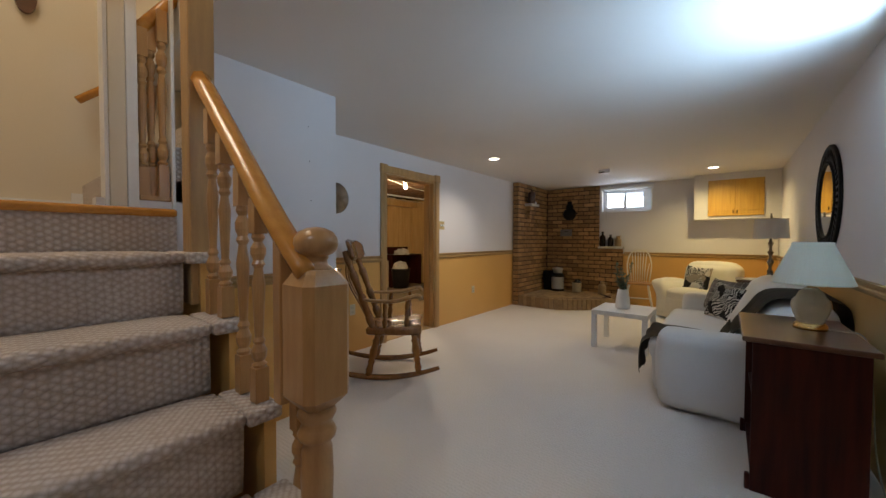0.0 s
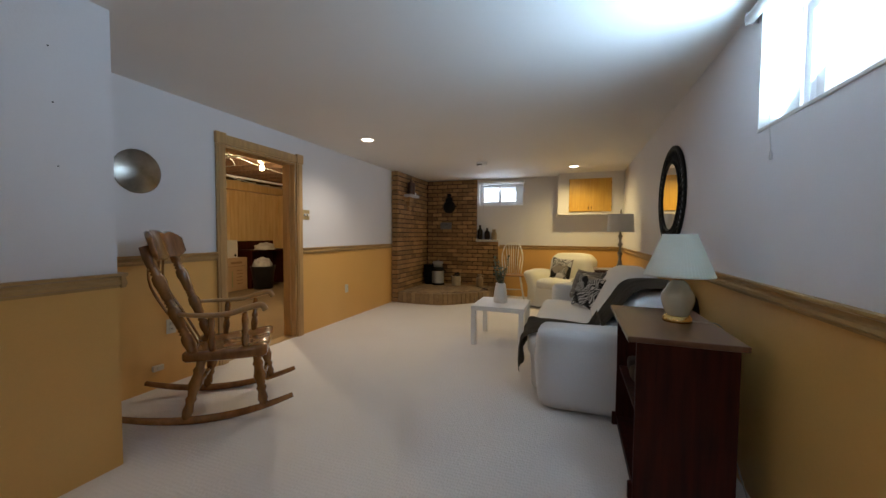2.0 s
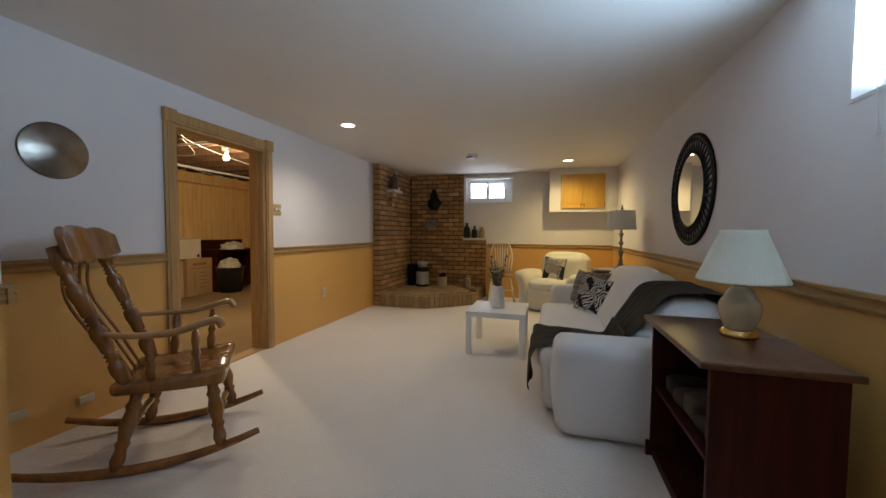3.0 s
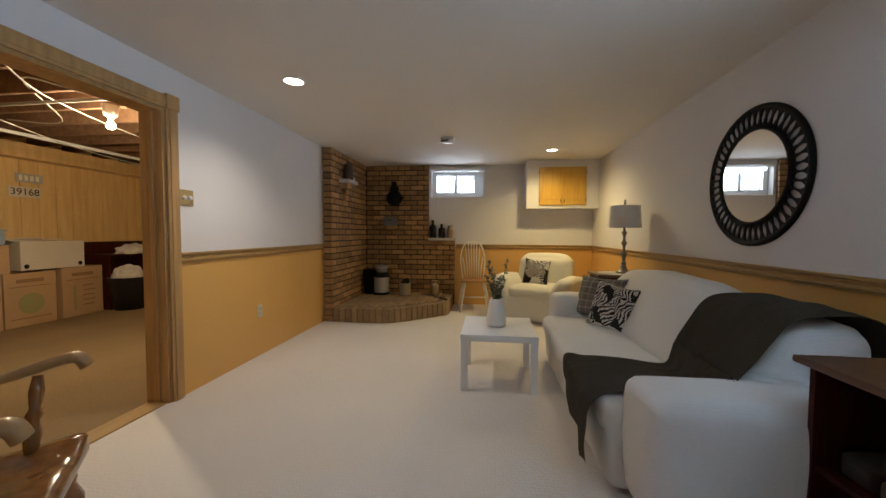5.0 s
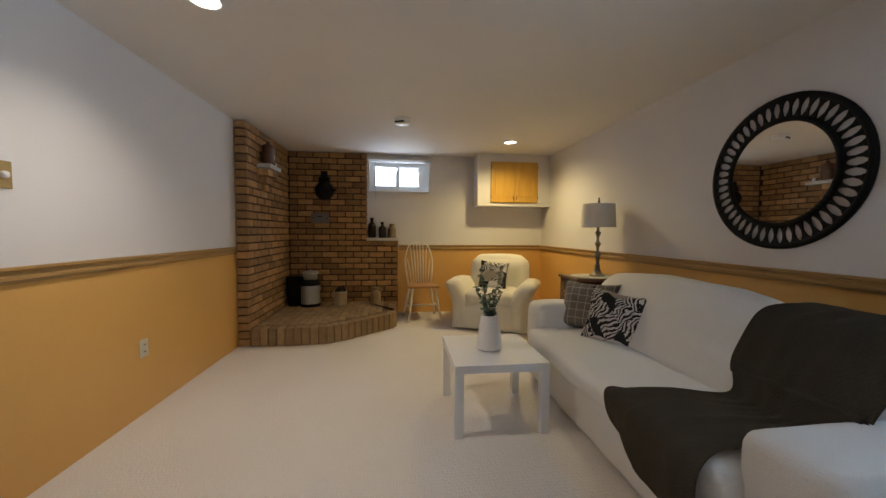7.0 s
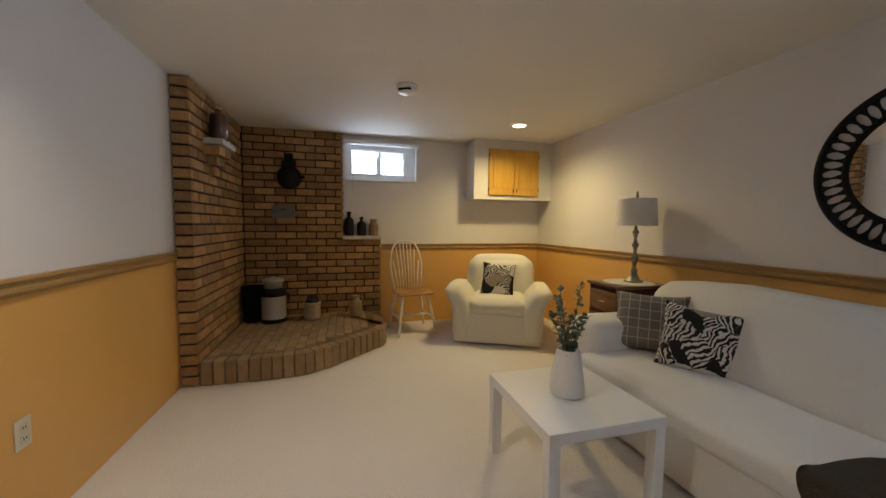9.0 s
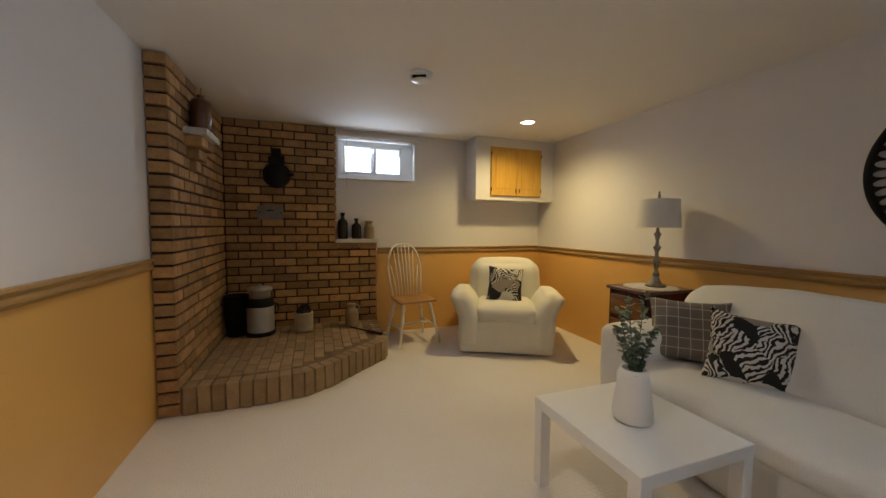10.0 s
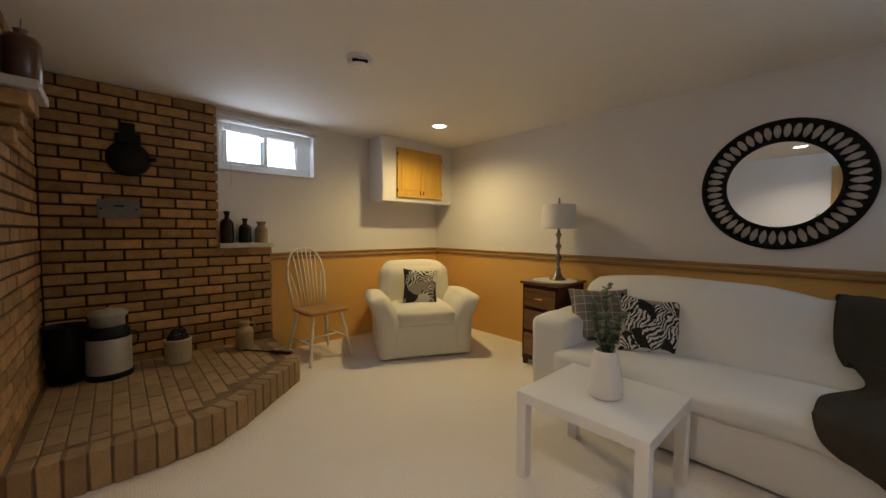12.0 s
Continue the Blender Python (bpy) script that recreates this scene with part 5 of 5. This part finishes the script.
for k in range(9):
    a = k * 2.4
    bmesh.ops.create_icosphere(bm, subdivisions=2, radius=0.034, matrix=pose(0.042 * math.cos(a) * (k > 0), 0.042 * math.sin(a) * (k > 0), 0.188 + 0.035 * (k % 3 == 0) + 0.01 * (k % 2)))
for v in bm.verts:
    v.co += noise.noise_vector(v.co * 60) * 0.008
part("cone_heap", bm, "bottle", cr, "dark pine cones")
jg = thing("stoneware_jug", pose(-2.27, 8.95, HZ), "small tan stoneware jug on the hearth", "jug")
part("body", lathe([(0.064, 0), (0.070, 0.014), (0.070, 0.15), (0.062, 0.175), (0.040, 0.188), (0.036, 0.215), (0.044, 0.222), (0.044, 0.238), (0.034, 0.240), (0.0001, 0.235)], 28), "jar", jg, smooth=True)
part("handle", tube(smooth_curve([(0.056, 0, 0.175), (0.084, 0, 0.195), (0.07, 0, 0.222), (0.040, 0, 0.22)], 5), 0.006, 8), "jar", jg, smooth=True)
br = thing("fire_poker", pose(-2.17, 8.72, HZ + 0.012, 0, 0, -52), "black iron poker lying on the hearth", "poker")
part("rod", tube([(-0.2, 0, 0), (0.05, 0, 0)], 0.006, 8), "iron", br)
part("grip", B(0.05, 0.24, -0.014, 0.014, -0.010, 0.014, 0.005), "cherry", br)

pot = thing("iron_kettle", pose(-2.985, 9.18, 1.76), "black iron pot hung on the brick wall", "iron pot")
part("bowl", lathe([(0.0001, 0.085), (0.06, 0.08), (0.105, 0.055), (0.13, 0.02), (0.132, 0.0), (0.0001, 0.0)], 36, m=pose(0, -0.001, 0, 90, 0, 0)), "iron", pot, smooth=True)
part("lug", B(-0.075, 0.075, -0.03, -0.002, 0.09, 0.19, 0.02), "iron", pot)
part("hanger", B(-0.045, 0.045, -0.02, -0.002, 0.18, 0.27, 0.012), "iron", pot)
part("spout", tube([(0.11, -0.03, 0.0), (0.165, -0.03, 0.012)], [0.022, 0.014], 10), "iron", pot, smooth=True)
pq = thing("metal_plaque", pose(-3.05, 9.175, 1.375), "dull grey metal plate fixed to the bricks", "plaque")
part("sheet", B(-0.12, 0.12, -0.010, 0.0, -0.07, 0.07, 0.003), material("dull zinc plate", (0.20, 0.19, 0.18), 0.6, metal=0.3, spots=(0.14, 0.13, 0.12), scale=12, bump=0.2), pq)
part("slot", B(-0.03, 0.03, -0.012, -0.010, 0.018, 0.028), "black", pq)
for s in (-1, 1):
    part("screw", lathe([(0.008, 0), (0.006, 0.003), (0.0001, 0.004)], 10, m=pose(s * 0.10, -0.010, 0, 90, 0, 0)), "iron", pq)

sh = thing("stone_shelf", pose(0, 0, 0), "pale stone slab shelf on the brick ledge", "shelf")
part("slab", B(-2.405, -1.955, 9.135, FY - 0.002, 1.062, 1.105, 0.004), "stone", sh)


def bottle(x, h, r, mat, label, wide):
    b = thing("bottle", pose(x, 9.195, 1.105), label, "bottle")
    part("body", lathe([(r * 0.95, 0), (r, 0.01), (r, h * 0.60), (r * 0.9, h * 0.68), (r * wide, h * 0.78), (r * wide, h * 0.90), (r * wide * 1.25, h * 0.91), (r * wide * 1.25, h), (r * wide * 0.8, h), (0.0001, h * 0.98)], 24), mat, b, smooth=True)
    part("lip", lathe([(r * wide * 1.25, h * 0.93), (r * wide * 1.4, h * 0.95), (r * wide * 1.25, h * 0.975)], 20), mat, b, smooth=True)


bottle(-2.335, 0.285, 0.054, "bottle", "tall dark brown stoneware bottle on the shelf", 0.36)
bottle(-2.19, 0.225, 0.052, "bottle", "short dark brown stoneware bottle on the shelf", 0.36)
bottle(-2.05, 0.200, 0.055, "jar", "squat tan stoneware jar on the shelf", 0.60)

co = thing("corbel_shelf", pose(-3.46, 8.24, 0), "pale stone shelf on stepped brick corbels", "shelf")
part("slab", B(-0.01, 0.14, -0.175, 0.175, 1.875, 1.922, 0.005), "stone", co)
for w, d, z in ((0.15, 0.105, 1.835), (0.105, 0.07, 1.755), (0.055, 0.04, 1.675)):
    k = int(w / 0.05)
    for i in range(k):
        a = -w + i * 2 * w / k
        part("corbel_brick", B(-0.02, d, a + 0.004, a + 2 * w / k - 0.004, z - 0.035, z + 0.035, 0.004, 1), "brick", co)
jb = thing("stoneware_flask", pose(-3.385, 8.20, 1.922), "brown stoneware flask on the corbel shelf", "flask")
part("body", lathe([(0.062, 0), (0.068, 0.008), (0.068, 0.195), (0.058, 0.220), (0.026, 0.232), (0.022, 0.250), (0.027, 0.256), (0.0001, 0.258)], 24), material("brown stoneware", (0.13, 0.055, 0.028), 0.3, spots=(0.06, 0.025, 0.014), scale=10, coat=0.3), jb, smooth=True)
part("wick", tube([(0, 0, 0.256), (0.003, 0, 0.31)], 0.002, 6), "iron", jb)
jb = thing("salt_pot", pose(-3.37, 8.34, 1.922), "tiny white pot on the corbel shelf", "pot")
part("body", lathe([(0.018, 0), (0.022, 0.01), (0.020, 0.035), (0.012, 0.05), (0.0001, 0.052)], 16), "white", jb, smooth=True)

# ---- in the bookcase ----
rb = random.Random(2)
y = 4.02
for k in range(5):
    w = rb.uniform(0.10, 0.14)
    m = material("folded cloth", *((((0.06, 0.042, 0.03), 0.9), ((0.03, 0.026, 0.026), 0.9), ((0.09, 0.07, 0.052), 0.9))[k % 3]))
    b = part("folded_cloth", soft(-0.25, 0.0, y, y + w - 0.006, 0.388, 0.388 + rb.uniform(0.05, 0.11), 0.02, 6, 0.006, 0.008, k), m, smooth=True)
    tagged(b, "folded cloth bundle on the bookcase shelf", "cloth")
    y += w

# ---- brick corner ----
PX = -3.46     # face of the west brickwork
PY = 9.18      # face of the north brickwork
HZ = 0.19
bm = B(LX + 0.002, PX - 0.015, 7.827, FY - 0.001, 0, CZ - 0.002)
west = shell("wall_brick_west", bm, "mortar", "tan brick facing with dark recessed joints beside the hearth", "brick wall")
bm = B(PX - 0.013, -2.415, PY + 0.015, FY - 0.001, 0, CZ - 0.002)
box(bm, -2.415, -1.975, PY + 0.015, FY - 0.001, 0, 1.06)
north = shell("wall_brick_north", bm, "mortar", "tan brick facing with dark recessed joints behind the hearth", "brick wall")
HEARTH = [(PX, 7.80), (-2.98, 7.79), (-2.70, 7.82), (-2.52, 7.93), (-2.03, 8.37), (-1.98, 8.46), (-1.98, PY)]
inner = [(PX, 7.815), (-2.98, 7.805), (-2.71, 7.835), (-2.53, 7.945), (-2.045, 8.38), (-1.995, 8.47), (-1.995, PY)]
hearth = shell("hearth", prism(inner + [(PX, PY)], 0, HZ - 0.006), "bed", "raised brick hearth with a curved soldier-brick edge", "hearth")
COURSE, LONG, JOINT = 0.0821, 0.217, 0.0145
shapes = {}


def brick(length, height, depth, mat, parent, m, name="brick"):
    """One brick, face towards its own -y; alike bricks share a mesh."""
    key = (round(length, 3), round(height, 3), round(depth, 3), mat)
    if key not in shapes:
        bm = B(-length / 2, length / 2, 0, depth, -height / 2, height / 2, 0.004, 1)
        me = bpy.data.meshes.new(name)
        bmesh.ops.recalc_face_normals(bm, faces=bm.faces[:])
        bm.to_mesh(me)
        bm.free()
        me.materials.append(M[mat])
        shapes[key] = me
    ob = new(name, shapes[key])
    ob.parent, ob.matrix_basis = parent, m
    return ob


rng = random.Random(4)


def courses(parent, start, end, place, rows, skip=None, low_end=None):
    """Running bond from start to end; place(s, z, out) gives the pose."""
    far = end
    for r in range(rows):
        z = (r + 0.5) * COURSE
        s = start - (LONG / 2 if r % 2 else 0)
        end = low_end if low_end and z < 1.03 else far
        while s < end - 0.02:
            a, b = max(s, start), min(s + LONG - JOINT, end)
            if b - a > 0.03:
                c = (a + b) / 2
                if not (skip and skip(c, z)):
                    m = place(c, z, rng.uniform(-0.0025, 0.0025)) @ pose(0, 0, 0, rng.uniform(-0.5, 0.5), rng.uniform(-0.4, 0.4), rng.uniform(-0.5, 0.5))
                    brick(b - a, COURSE - JOINT - 0.001, 0.03, "brick", parent, m)
            s += LONG


def behind_hearth(c, z):
    return z < HZ - 0.03


courses(north, PX + 0.004, -2.40, lambda c, z, o: pose(c, PY + o, z), 28, behind_hearth, -1.965)
brick(0.43, 0.045, 0.03, "brick", north, pose(-2.18, PY, 1.028))
courses(west, 7.845, PY - 0.006, lambda c, z, o: pose(PX + o, c, z, 0, 0, 90), 28, behind_hearth)
for r in range(28):
    brick(0.118, COURSE - JOINT - 0.001, 0.05, "brick", west, pose(PX - 0.0602, 7.800 + rng.uniform(-0.002, 0.002), (r + 0.5) * COURSE, 0, rng.uniform(-0.5, 0.5), 0))
edge = HEARTH[:]
edge[0] = (PX + 0.012, 7.80)
for x, y, a in on_curve(edge, 0, 0.083):
    brick(0.072, HZ - 0.004, 0.105, "hearth", hearth, pose(x, y, HZ / 2 + rng.uniform(-0.002, 0.002), 0, rng.uniform(-1, 1), a + rng.uniform(-1.5, 1.5)), "edge_brick")


def inside(x, y):
    """Well inside the curved edge."""
    if y < 7.915 or y > PY or x < PX + 0.02 or x > -2.10:
        return False
    return (x + 2.70) * 0.666 - (y - 7.82) * 0.745 < -0.115


for i in range(20):
    for j in range(-1, 8):
        x, y = PX + 0.06 + i * 0.080, 7.99 + j * 0.217 + (0.108 if i % 2 else 0)
        low, high = y - 0.1045, min(y + 0.1045, PY - 0.004)
        while low < high and not (inside(x - 0.03, low) and inside(x + 0.03, low)):
            low += 0.02
        if high - low > 0.035:
            brick(high - low, 0.074, 0.014, "hearth", hearth, pose(x, (low + high) / 2, HZ + rng.uniform(-0.0015, 0.001), -90, 0, 90), "paver")
